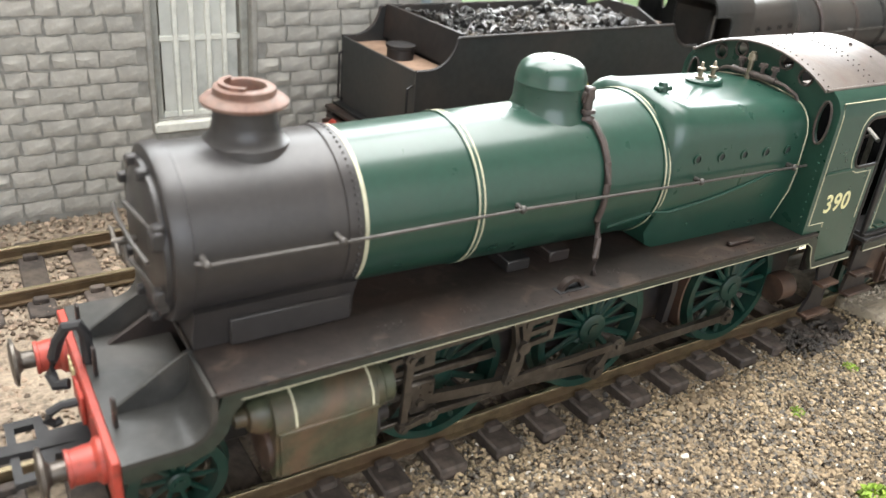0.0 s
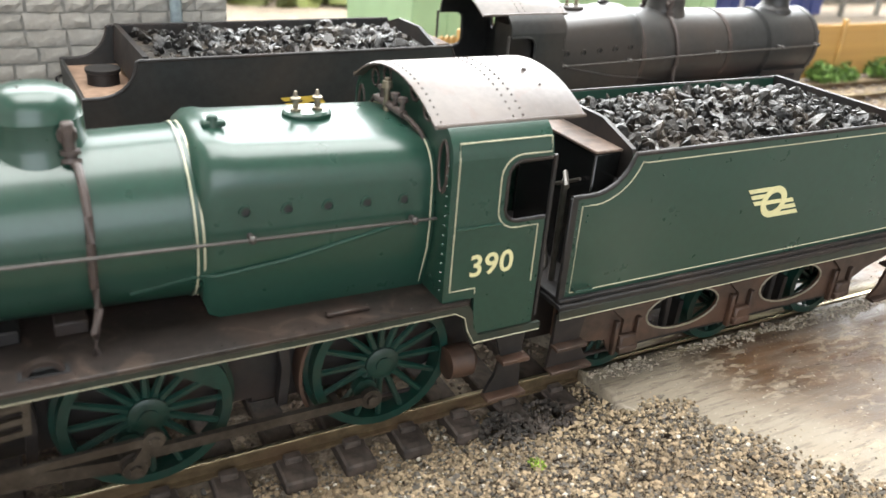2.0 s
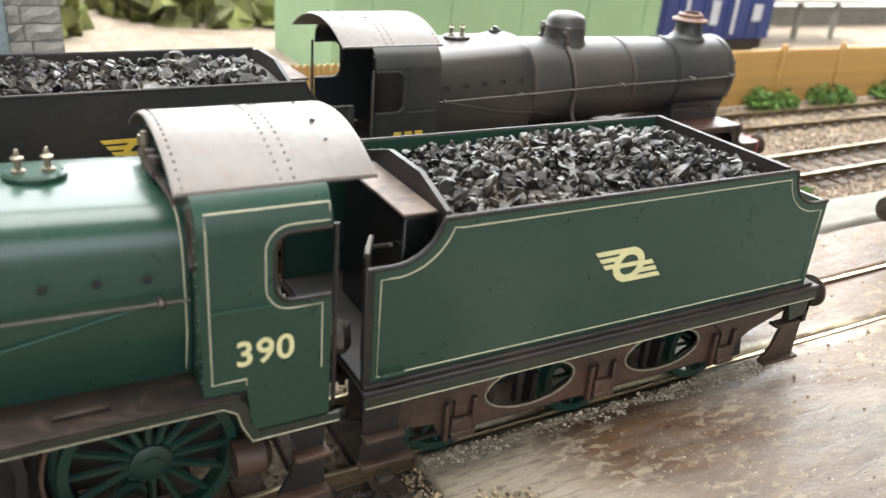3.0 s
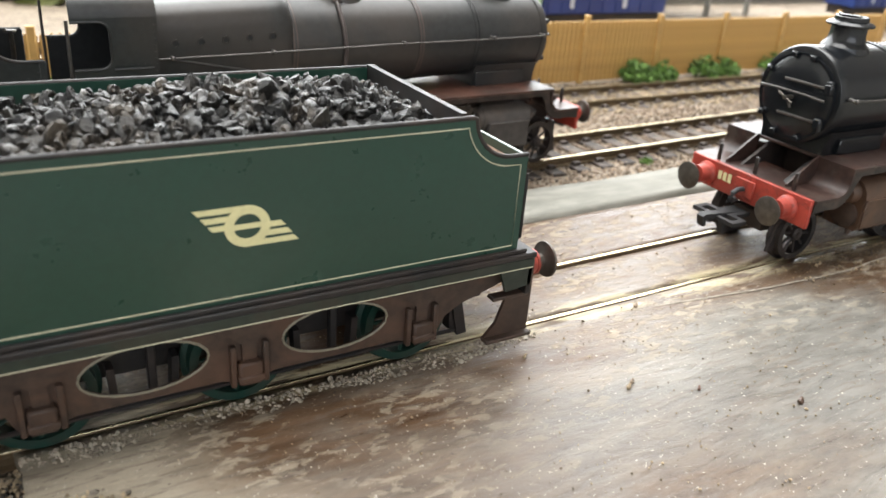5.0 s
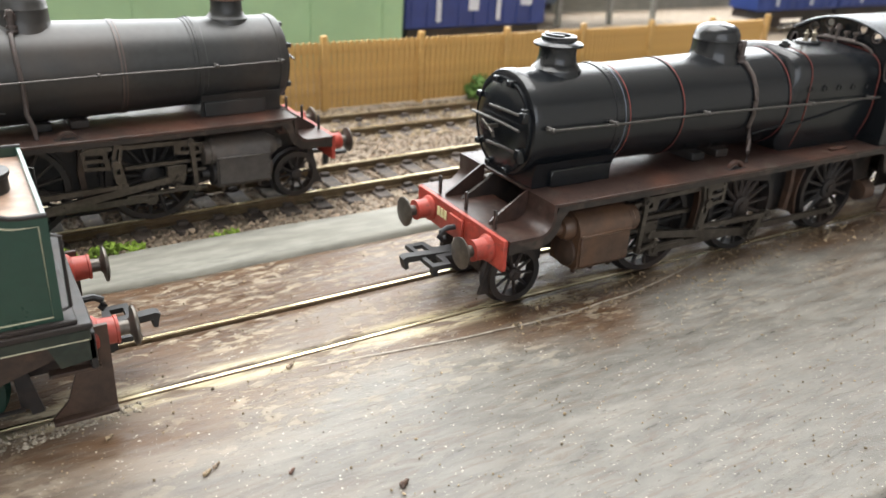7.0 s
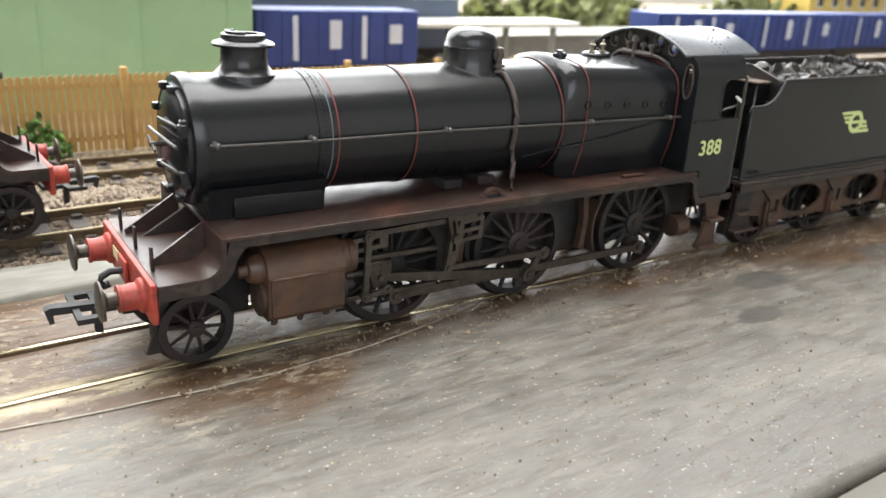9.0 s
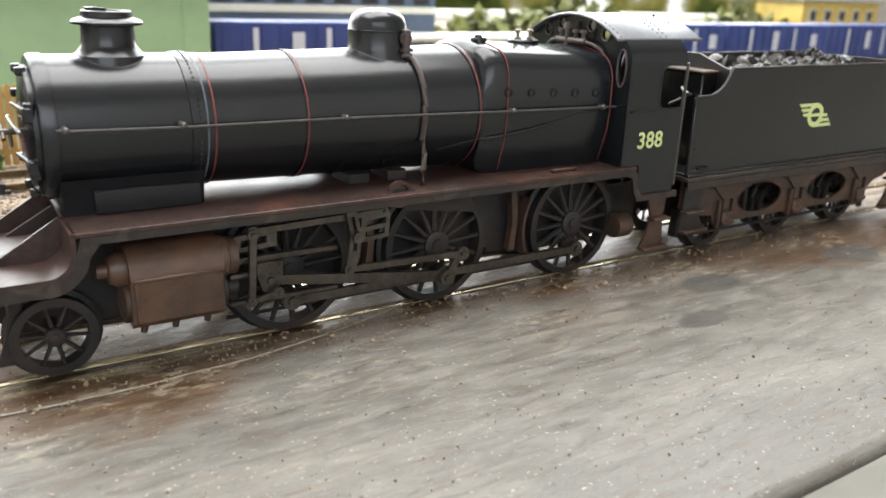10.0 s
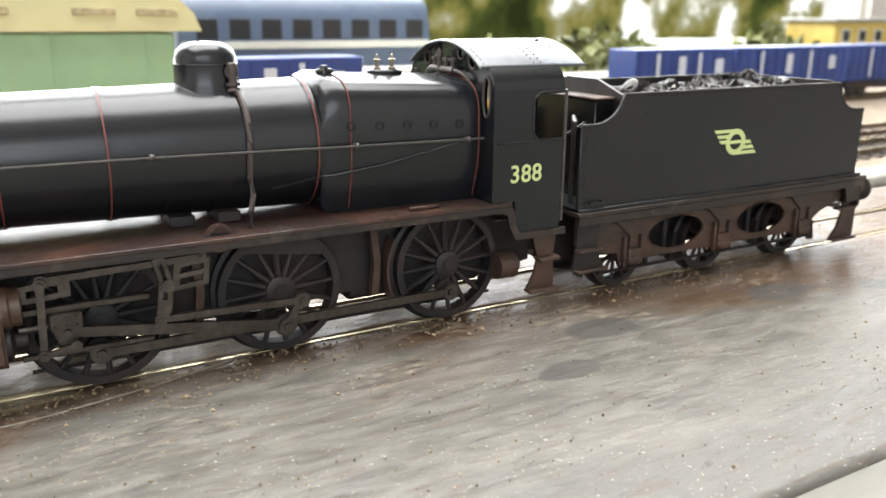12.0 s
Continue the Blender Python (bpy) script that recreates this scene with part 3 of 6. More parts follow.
def mid_back(x):
    return 76.96 - 0.0372 * (373.1 - x)


track("front_track", "weathered railway track sunk into the stained yard", -160, 1080, bend, (-155, 186))
track("back_track", "weathered railway track on brown ballast", -400, 1400, mid_back, (-60, 900))
track("third_track", "weathered railway track beside the ochre fence", 60, 1500, lambda x: 126.0, (180, 800))


def granules(name, label, count, area, size, material, level, seed, keep=None, category="ballast"):
    """Many small broken stones, each a skewed octahedron with cut corners, in one mesh."""
    rng = np.random.default_rng(seed)
    base = np.array([(1, 0, 0), (-1, 0, 0), (0, 1, 0), (0, -1, 0), (0, 0, 1), (0, 0, -1), (.6, .6, .55), (-.6, .6, .5), (.6, -.6, .5), (-.6, -.6, .55)], float)
    tris = np.array([(0, 6, 8), (0, 2, 6), (2, 7, 6), (2, 1, 7), (1, 9, 7), (1, 3, 9), (3, 8, 9), (3, 0, 8), (6, 7, 4), (7, 9, 4), (9, 8, 4), (8, 6, 4), (0, 5, 2), (2, 5, 1), (1, 5, 3), (3, 5, 0)])
    x = rng.uniform(area[0], area[1], count)
    y = rng.uniform(area[2], area[3], count)
    if keep is not None:
        ok = np.array([keep(a, b) for a, b in zip(x, y)])
        x, y = x[ok], y[ok]
    n = len(x)
    z = np.array([level(a, b) for a, b in zip(x, y)])
    s = rng.uniform(size[0], size[1], n) * (1 + 0.6 * (rng.random(n) > 0.93))
    pts = base[None] * (1 + rng.uniform(-0.3, 0.3, (n, 10, 3)))
    pts = pts * (s[:, None, None] * rng.uniform(0.65, 1.1, (n, 1, 3)))
    a = rng.uniform(0, 6.28, n)
    c, sn = np.cos(a)[:, None], np.sin(a)[:, None]
    px = pts[:, :, 0] * c - pts[:, :, 1] * sn
    py = pts[:, :, 0] * sn + pts[:, :, 1] * c
    v = np.stack([px + x[:, None], py + y[:, None], pts[:, :, 2] + z[:, None]], 2).reshape(-1, 3) * K
    f = (tris[None] + (np.arange(n) * 10)[:, None, None]).reshape(-1, 3)
    me = bpy.data.meshes.new(name)
    me.from_pydata(v.tolist(), [], f.tolist())
    me.materials.append(material)
    return tagged(new(name, me), label, category, "", "stuff")


def shoulder(x, y):
    """Height of the ballast before the front track."""
    h = -4.2
    if y < -15:
        h += min(1.0, (-15 - y) / 9) * 2.2
    if x > 176:
        h += min(1.0, (x - 176) / 14) * 2.4
    return h + 0.45 * noise.noise((x * 0.12, y * 0.12, 0)) + 0.25 * noise.noise((x * 0.4, y * 0.4, 5))


def bare(x, y):
    """Where stones lie: not on the sleepers' tops nor far into the yard."""
    if abs(y) < 15.4:
        u = (x + 155) % 9.3
        if u < 2.5 or u > 6.8:
            return random.random() < 0.06
        if 7.4 < abs(y) < 10.1:
            return False
    end = 190 + (0 if y > -20 else (-20 - y) * 0.62)
    return x < end + 7 * noise.noise((y * 0.12, 7.7, 0)) + random.uniform(-4, 5)


for tone, count, size, seed, text in ((ballast_mat, 54000, (0.2, 0.46), 1, "mixed tan granite ballast grains"), (ballast_grey, 24000, (0.2, 0.44), 31, "dark grey granite ballast grains among the tan ones"),
                                      (ballast_white, 1500, (0.22, 0.5), 32, "pale quartz grains among the ballast")):
    granules("ballast", text, count, (20, 232, -78, -9), size, tone, shoulder, seed, bare)
granules("ballast", "coarse pale grains spilled beside the sleepers", 420, (118, 152, -25, -17), (0.35, 0.65), ballast_mat, lambda x, y: shoulder(x, y) + 0.25, 33, lambda x, y: ((x - 135) / 16) ** 2 + ((y + 20.5) / 3.4) ** 2 < random.uniform(0.2, 1.0))
granules("dirt", "oily black clods of dirt by the cab steps", 320, (162, 179, -19.5, -12), (0.25, 0.7), clod_black, lambda x, y: -2.6 + 0.5 * noise.noise((x * 0.3, y * 0.3, 0)), 34, None, "dirt")
granules("plaster_crumbs", "broken pale plaster crust along the rail", 1500, (186, 268, -16, -10.4), (0.12, 0.42), mat("pale_grey_plaster", (0.34, 0.30, 0.24), 0.8, vary=0.3, scale=500, stain=(0.16, 0.11, 0.07), amount=0.5, stain_scale=90, per_island=0.4), lambda x, y: -0.15, 35, lambda x, y: y > -12.6 - 2.6 * (0.5 + noise.noise((x * 0.09, 2.2, 0))), "plaster")
granules("ballast", "mixed grey and tan granite ballast grains", 9000, (-120, 190, -9, 60), (0.3, 0.65), ballast_brown, lambda x, y: -3.6 + 0.3 * noise.noise((x * 0.1, y * 0.1, 2)), 2, bare)
granules("ballast", "brown ballast grains round the back track", 30000, (-60, 620, 44, 112), (0.3, 0.68), ballast_brown,
         lambda x, y: -2.9 + 0.3 * noise.noise((x * 0.1, y * 0.1, 2)), 3, lambda x, y: not (abs(abs(y - mid_back(x)) - 8.75) < 1.4) and not (y < 48 and x > 200))
granules("ballast", "pale grey ballast grains round the third track", 9000, (180, 760, 108, 150), (0.4, 0.85), ballast_mat, lambda x, y: -2.6, 4, lambda x, y: not (abs(abs(y - 126) - 8.75) < 1.4))
granules("grit", "scattered pale crumbs and dirt on the yard", 4200, (200, 620, -81, 28), (0.06, 0.22), ballast_mat, lambda x, y: 0.05, 5, lambda x, y: abs(abs(y) - 8.5) > 1.6, "grit")
granules("grit", "pale crumbs gathered along the near rail", 1300, (335, 520, -22, -9.8), (0.12, 0.36), ballast_mat, lambda x, y: 0.05, 6, lambda x, y: random.random() < 1.0 - (-9.8 - y) / 14, "grit")
for dx, dy, s, m_, lab in ((296, -47.2, 1.2, cyl_brown, "red-brown crumb of brick on the yard"), (272.4, -32.4, 0.9, ballast_mat, "pale pebble on the yard"), (274, -31.4, 0.8, ballast_brown, "brown pebble on the yard"),
                           (292.7, -11.9, 1.0, ballast_brown, "brown crumb beside the rail"), (262, -18, 0.8, ballast_mat, "pale pebble on the yard"), (283, -37.5, 0.7, rust_rim, "rusty crumb on the yard")):
    bm, s = B(), s * 0.62
    for k in range(3):
        bmesh.ops.create_icosphere(bm, subdivisions=1, radius=s * (0.75 - 0.15 * k), matrix=Matrix.Translation((dx + (k - 1) * s * 0.75, dy + 0.3 * k, s * 0.35)))
    for v in bm.verts:
        v.co += Vector([0.22 * s * noise.noise(v.co * 2.3 + Vector((i * 5, 0, 0))) for i in range(3)])
    tagged(part("pebble", bm, m_, None, "", 20), lab, "pebble", "crumbs on the yard")


bm = B()
loft(bm, [[(x, y + 0.5 * noise.noise((x * 0.11, 0, 5)) + d, z) for d, z in ((-0.26, 0.0), (-0.1, 0.1), (0.1, 0.1), (0.24, 0.0))] for x, y in [(296 + 4 * i, -13.2 - 9.5 * (i / 18) + 6.0 * (i / 18) ** 3) for i in range(27)]], closed=False, caps=False)
tagged(part("paint_ridge", bm, mat("pale_paint_ridge", (0.26, 0.225, 0.18), 0.5, vary=0.3, scale=400)), "thin pale ridge of cracked paint on the yard", "paint ridge")


def tuft(name, label, x, y, z, r, h, count, material, seed, category="bush"):
    """A clump of many small leaf blades and crumbs with an uneven outline."""
    rng = random.Random(seed)
    bm = B()
    for i in range(count):
        a, q = rng.uniform(0, 6.28), r * math.sqrt(rng.random())
        top = h * (1 - (q / r) ** 2 * 0.75) * rng.uniform(0.45, 1.08)
        c = Vector((x + q * math.cos(a), y + q * math.sin(a), z + rng.uniform(0.05, 1) * top))
        s = rng.uniform(0.05, 0.11) * (r + h)
        q4 = Euler((rng.uniform(0, 6), rng.uniform(0, 6), rng.uniform(0, 6))).to_matrix()
        vs = [bm.verts.new(c + q4 @ Vector(p) * s) for p in ((-1, 0, 0), (0, -0.7, 0.25), (1.1, 0, 0), (0, 0.7, 0.25), (0, 0, -0.6))]
        for f in ((0, 1, 2, 3), (0, 1, 4), (1, 2, 4), (2, 3, 4), (3, 0, 4)):
            bm.faces.new([vs[k] for k in f])
    return tagged(part(name, bm, material, None, "", 20), label, category, "", "stuff" if category != "bush" else "")


for i, (x, y, r, h) in enumerate(((144.6, -30.3, 1.3, 1.2), (119.5, -49, 2.2, 1.4), (138, -50.5, 4.0, 3.2), (146, -52, 4.2, 3.4), (96.5, -47.5, 1.6, 0.8), (166, -26, 1.4, 1.0))):
    tuft("moss_tuft", "yellow-green moss tuft on the ballast", x, y, -2.3 + (0.7 if y < -20 else 0), r, h, int(40 + 40 * r), moss_mat, 20 + i, "moss")
for i, (x, y, r, h) in enumerate(((363.7, 60.5, 2.2, 2.0), (276, 50, 7, 4), (262, 54, 6, 4), (301, 49, 5, 3))):
    tuft("grass_tuft", "bright green grass tuft beside the back track", x, y, -2.6, r, h, 150, leaf if i == 0 else moss_mat, 40 + i, "grass")
for i, (x, y, r, h) in enumerate(((437, 145, 7.5, 10), (452, 145, 6.5, 8), (479, 146, 7, 9), (492, 146, 7.5, 8), (526, 146, 7, 8), (546, 146, 8, 9), (575, 146, 7, 8), (342, 146, 8, 13), (232, 150, 16, 16), (205, 150, 14, 13))):
    tuft("bush", "round bright green bush at the fence's foot", x, y, -1, r, h, 260, leaf, 60 + i)


# ---- stone building ----
def stone_building():
    hx0, hx1, y0, top = -110, 150.5, 90.0, 96.0
    wall = tagged(new("wall_stone_building"), "pale grey squared stone wall of an engine shed", "wall", "", "structure")
    win = (73.0, 94.5, 17.0, 66.0)
    part("mortar", plate(B(), [(hx0, -4), (hx1, -4), (hx1, top), (hx0, top)], y0, y0 + 6, "xz", [[(win[0], win[2]), (win[1], win[2]), (win[1], win[3]), (win[0], win[3])]]), mortar_mat, wall)
    part("end_wall", plate(B(), [(y0 + 6, -4), (y0 + 120, -4), (y0 + 120, top), (y0 + 6, top)], hx1 - 6, hx1 - 0.2, "yz"), stone_mat, wall)
    part("inside", box(B(), win[0] - 12, win[1] + 12, y0 + 40, y0 + 42, 0, 80), mortar_mat, wall)
    part("roof", box(B(), hx0, hx1 + 3, y0 - 3, y0 + 125, top, top + 4, 0.5), frame_grey, wall)
    w = thing("window_2", "tall grey shed window with many glazing bars", "window", kind="structure")
    part("window_sill", box(B(), win[0] - 1, win[1] + 1, y0 - 1.8, y0 + 4, win[2] - 2.4, win[2] - 0.2, 0.3), frame_white, w)
    for x in (win[0] + 0.9, win[1] - 0.9):
        part("window_frame", box(B(), x - 0.9, x + 0.9, y0 + 1.2, y0 + 4, win[2] - 0.2, win[3], 0.2), frame_grey, w)
    for i in range(1, 5):
        x = win[0] + 1.8 + (win[1] - win[0] - 3.6) * i / 5
        part("glazing_bar", box(B(), x - 0.55, x + 0.55, y0 + 1.5, y0 + 3.4, win[2] - 0.2, win[3], 0.15), frame_white, w)
    for z in (win[2] + 0.6, win[2] + 17.5, win[2] + 33, win[3] - 0.7):
        part("glazing_bar", box(B(), win[0] + 1.8, win[1] - 1.8, y0 + 1.7, y0 + 3.2, z - 0.6, z + 0.6, 0.15), frame_white, w)
    pane_mat = mat("dusty_glass", (0.42, 0.43, 0.40), 0.3, vary=0.25, scale=120, stain=(0.6, 0.6, 0.55), amount=0.6, stain_scale=40, bump=0.1)
    for i in range(5):
        xa = win[0] + 1.8 + (win[1] - win[0] - 3.6) * i / 5 + 0.55
        xb = win[0] + 1.8 + (win[1] - win[0] - 3.6) * (i + 1) / 5 - 0.55
        for za, zb in ((win[2] + 1.2, win[2] + 16.9), (win[2] + 18.1, win[2] + 32.4), (win[2] + 33.6, win[3] - 1.3)):
            part("pane", box(B(), xa, xb, y0 + 2.3, y0 + 2.6, za, zb), pane_mat, w)
    part("surround", box(B(), win[0] - 1.4, win[0] - 0.05, y0 - 1.0, y0 + 3, win[2] - 2.4, win[3], 0.3), mortar_mat, w)
    part("surround", box(B(), win[1] + 0.05, win[1] + 1.4, y0 - 1.0, y0 + 3, win[2] - 2.4, win[3], 0.3), mortar_mat, w)
    pipe = thing("drainpipe", "blue-grey drainpipe on the stone wall", "pipe", at=pose(K * 139, K * (y0 - 1.6), 0))
    part("pipe", tube(B(), [(0, 0, -3), (0, 0, top)], 1.3, 12), mat("blue_grey_pipe", (0.25, 0.31, 0.33), 0.5), pipe)
    for z in (20, 50, 80):
        part("bracket", box(B(), -1.9, 1.9, 0.2, 2.2, z - 0.7, z + 0.7, 0.2), frame_grey, pipe)
    rng = random.Random(5)
    shapes = []
    for k in range(7):
        for wd in (4.4, 6.0, 7.6):
            bm = B()
            bmesh.ops.create_grid(bm, x_segments=3, y_segments=2, size=0.5)
            for v in bm.verts:
                ex = abs(v.co.x) > 0.49 or abs(v.co.y) > 0.49
                v.co = Vector((v.co.x * (wd - 0.5), 0, v.co.y * 3.05)) + Vector((rng.uniform(-.26, .26), 0 if ex else -rng.uniform(0.3, 0.85), rng.uniform(-.24, .24)))
            ext = bmesh.ops.extrude_face_region(bm, geom=bm.faces[:], use_keep_orig=True)
            for v in ext["geom"]:
                if isinstance(v, bmesh.types.BMVert):
                    v.co = Vector((v.co.x, 0.9, v.co.z))
            me = part("stone", bm, stone_mat, None, "", 30)
            shapes.append((wd, me.data))
            bpy.data.objects.remove(me)
    upper, upper_faces = [], []
    for row in range(21):
        z = 3.5 * row
        spans = [(14 + rng.uniform(0, 5), hx1)]
        if win[2] - 4.5 < z < win[3] + 2:
            spans = [(14 + rng.uniform(0, 5), win[0] - 0.6 - 2.8 * (row % 2)), (win[1] + 0.6 + 2.8 * (row % 2), hx1)]
        for xa, xb in spans:
            picks, total = [], 0.0
            while total < xb - xa - 3:
                picks.append(rng.choice(shapes))
                total += picks[-1][0]
            k, x = (xb - xa) / total, xa
            for wd, me in picks:
                m = pose(K * (x + wd * k / 2), K * (y0 - 0.45), K * z) @ Matrix.Diagonal((k, 1, 1, 1))
                x += wd * k
                if row > 12:
                    first = len(upper)
                    upper.extend(m @ v.co for v in me.vertices)
                    upper_faces.extend([first + i for i in f.vertices] for f in me.polygons)
                    continue
                s = new("stone", me)
                s.parent = wall
                s.matrix_basis = m
    me = bpy.data.meshes.new("upper_stones")
    me.from_pydata(upper, [], upper_faces)
    me.materials.append(stone_mat)
    tagged(new("upper_stones", me), kind="stuff").parent = wall


stone_building()


# ---- ochre fence ----
def fence(x0, x1, y, z0, height):
    f = thing("fence", "ochre-yellow painted picket fence of close boards", "fence")
    n = round((x1 - x0) / 42)
    for i in range(n + 1):
        x = x0 + (x1 - x0) * i / n
        part("post", box(B(), x - 1.2, x + 1.2, y - 1.6, y + 0.6, z0 - 2, z0 + height + 2.2, 0.3), ochre, f)
    for z in (z0 + 4, z0 + height - 3.5):
        part("rail", box(B(), x0, x1, y + 0.7, y + 1.7, z - 0.8, z + 0.8), ochre, f)
    picket = None
    x = x0 + 1.6
    while x < x1 - 1:
        if picket is None:
            o = part("picket", plate(B(), [(-0.95, 0), (0.95, 0), (0.95, height - 0.8), (0, height), (-0.95, height - 0.8)], -0.2, 0.65), ochre, f)
            picket = o.data
        else:
            o = new("picket", picket)
            o.parent = f
        o.matrix_basis = pose(K * x, K * y, K * z0)
        x += 2.35
    return f


fence(165, 614, 151, -2.0, 25.0)


# ---- distant things behind the fence ----
def green_hut():
    h = thing("green_hut", "mint-green hut with a cream upper storey", "hut")
    part("wall", box(B(), 262, 441, 222, 300, -4, 49.2, 0.8), mint, h)
    part("roof", plate(B(), [(258, 49.6), (452, 49.6), (449, 57), (440, 66), (268, 66)], 219, 303), cream_wall, h)
    for x in (290, 330, 372, 410, 434):
        part("vent", box(B(), x - 8, x + 8, 218, 219.4, 56, 58.6, 0.2), mat("tan_vent", (0.45, 0.38, 0.22), 0.6), h)
    for x in (280, 318, 356, 394, 430):
        part("batten", box(B(), x - 0.6, x + 0.6, 221.3, 222.2, -3, 49), mint, h)


def container(x, y, w, bars):
    c = thing("container_wagon", "royal blue container wagon with white markings", "wagon", "blue container wagons", pose(K * x, K * y, 0))
    part("body", box(B(), 0, w, 0, 24, 12, 37.5, 0.5), blue, c)
    for k in range(int(w / 9)):
        part("rib", box(B(), 3 + 9 * k, 4 + 9 * k, -0.5, 0.1, 13, 36.8), blue, c)
    for bx, bw, z0, z1 in bars:
        part("marking", box(B(), bx, bx + bw, -0.9, -0.55, z0, z1), white_bar, c)
    part("underframe", box(B(), 2, w - 2, 2, 22, 6, 11.8, 0.4), frame_dark, c)
    for k in (12, 24, w - 24, w - 12):
        part("wheel", lathe(B(), [(5.6, 0), (5.6, 2.5), (5.0, 2.6), (1.2, 2.8)], (k, 3, 5.6), "y", 20), frame_dark, c)


green_hut()
for i, (x, w) in enumerate(((444, 85), (708, 84), (796, 118), (918, 118), (1040, 118))):
    container(x, 226 + 0.02 * (x - 462), w, [(w * 0.2, 2.6, 15, 35), (w * 0.42, 6, 20, 33), (w * 0.62, 2.6, 15, 35), (w * 0.8, 7, 22, 31)])
track("far_track", "railway track under the container wagons", 200, 1500, lambda x: 238 + 0.02 * (x - 462), (450, 900))


def signal_box():
    b = thing("yellow_building", "yellow station building with dark windows", "building", at=pose(1.16, 0.42, 0))
    part("wall", box(B(), 0, 150, 0, 60, -4, 52, 0.6), yellow_paint, b)
    part("roof", box(B(), -5, 155, -5, 65, 52, 56, 1), frame_grey, b)
    for k in range(5):
        wdw = part("window", box(B(), 12 + 28 * k, 26 + 28 * k, -0.8, 0.1, 30, 45, 0.2), frame_white, b)
        part("pane", box(B(), 14 + 28 * k, 24 + 28 * k, -1.2, -0.85, 32, 43), rubber, wdw)


def platform():
    p = thing("platform", "long pale grey station platform in the distance", "platform", at=pose(0.55, 0.34, 0))
    part("deck", box(B(), 0, 900, 0, 60, -4, 12, 0.6), grey_path, p)
    part("edge", box(B(), 0, 900, -1.5, 2, 12.1, 13, 0.3), frame_white, p)
    s = thing("platform_canopy", "white flat-roofed platform canopy", "canopy", at=pose(0.545, 0.275, -0.0038))
    part("roof", box(B(), 0, 140, 0, 34, 28, 31, 0.6), frame_white, s)
    for k in (8, 48, 92, 132):
        part("post", box(B(), k - 1.5, k + 1.5, 16, 19, 0, 28), frame_grey, s)


def coach():
    c = thing("blue_coach", "dark blue-grey coach with a pale waist stripe", "coach", at=pose(0.462, 0.315, 0))
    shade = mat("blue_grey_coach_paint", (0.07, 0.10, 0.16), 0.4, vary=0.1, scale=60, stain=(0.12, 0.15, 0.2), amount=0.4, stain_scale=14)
    part("body", loft(B(), [[(x, 0, 8), (x, -1.2, 24), (x, -0.4, 52), (x, 3, 62), (x, 12, 68), (x, 26, 68), (x, 35, 62), (x, 38.4, 52), (x, 39.2, 24), (x, 38, 8)] for x in (0, 152)]), shade, c)
    part("stripe", box(B(), 1, 151, -1.9, -1.25, 38, 42, 0.2), frame_white, c)
    for k in range(8):
        part("window", box(B(), 10 + 18 * k, 21 + 18 * k, -1.6, -0.6, 43.5, 54, 0.3), rubber, c)
    part("underframe", box(B(), 4, 148, 6, 32, 3, 7.8, 0.4), frame_dark, c)
    for k in (14, 32, 120, 138):
        part("wheel", lathe(B(), [(5.8, 0), (5.8, 2.4), (5.2, 2.5), (1.0, 2.8)], (k, 8, 5.8), "y", 20), frame_dark, c)


signal_box()
platform()
coach()
for i, (x, y, r, h) in enumerate(((760, 470, 55, 40), (880, 520, 60, 46), (1150, 480, 70, 52), (1320, 520, 80, 50), (560, 560, 60, 44), (1010, 600, 60, 50), (260, 420, 70, 50), (120, 360, 60, 44))):
    tuft("bush", "large yellow-green bush far behind the tracks", x, y, -3, r, h, 420, far_leaf, 90 + i)


# ---- locomotives ----
LIVERIES = {
    "green": dict(paint=green, smoke=smoke_black, plate=plate_brown, front=plate_grey, cyl=cyl_green, band=cream_line, line=cream_line, rim=rust_rim, roof=roof_tan, wheel=green_wheel, letter=cream_letter, number="390",
                  text="malachite green", crank=236, edge=edge_green),
    "black": dict(paint=loco_black_soot, smoke=loco_black_soot, plate=plate_rust, front=plate_rust, cyl=cyl_brown, band=red_line, line=None, rim=loco_black_soot, roof=roof_grey, wheel=frame_dark, letter=pale_green, number="388",
                  text="black", crank=262, edge=plate_brown),
    "grimy": dict(paint=weathered, smoke=weathered, plate=plate_rust, front=plate_rust, cyl=cyl_grey, band=soot_line, line=None, rim=rust_rim, roof=roof_tan, wheel=frame_dark, letter=yellow_letter, number="",
                  text="weathered grey-black", crank=200, edge=plate_brown),
}
BZ = 35.0  # boiler's middle line above the rails


def boiler_r(x):
    return 10.15 + (x - 72.5) * (11.25 - 10.15) / 50.0


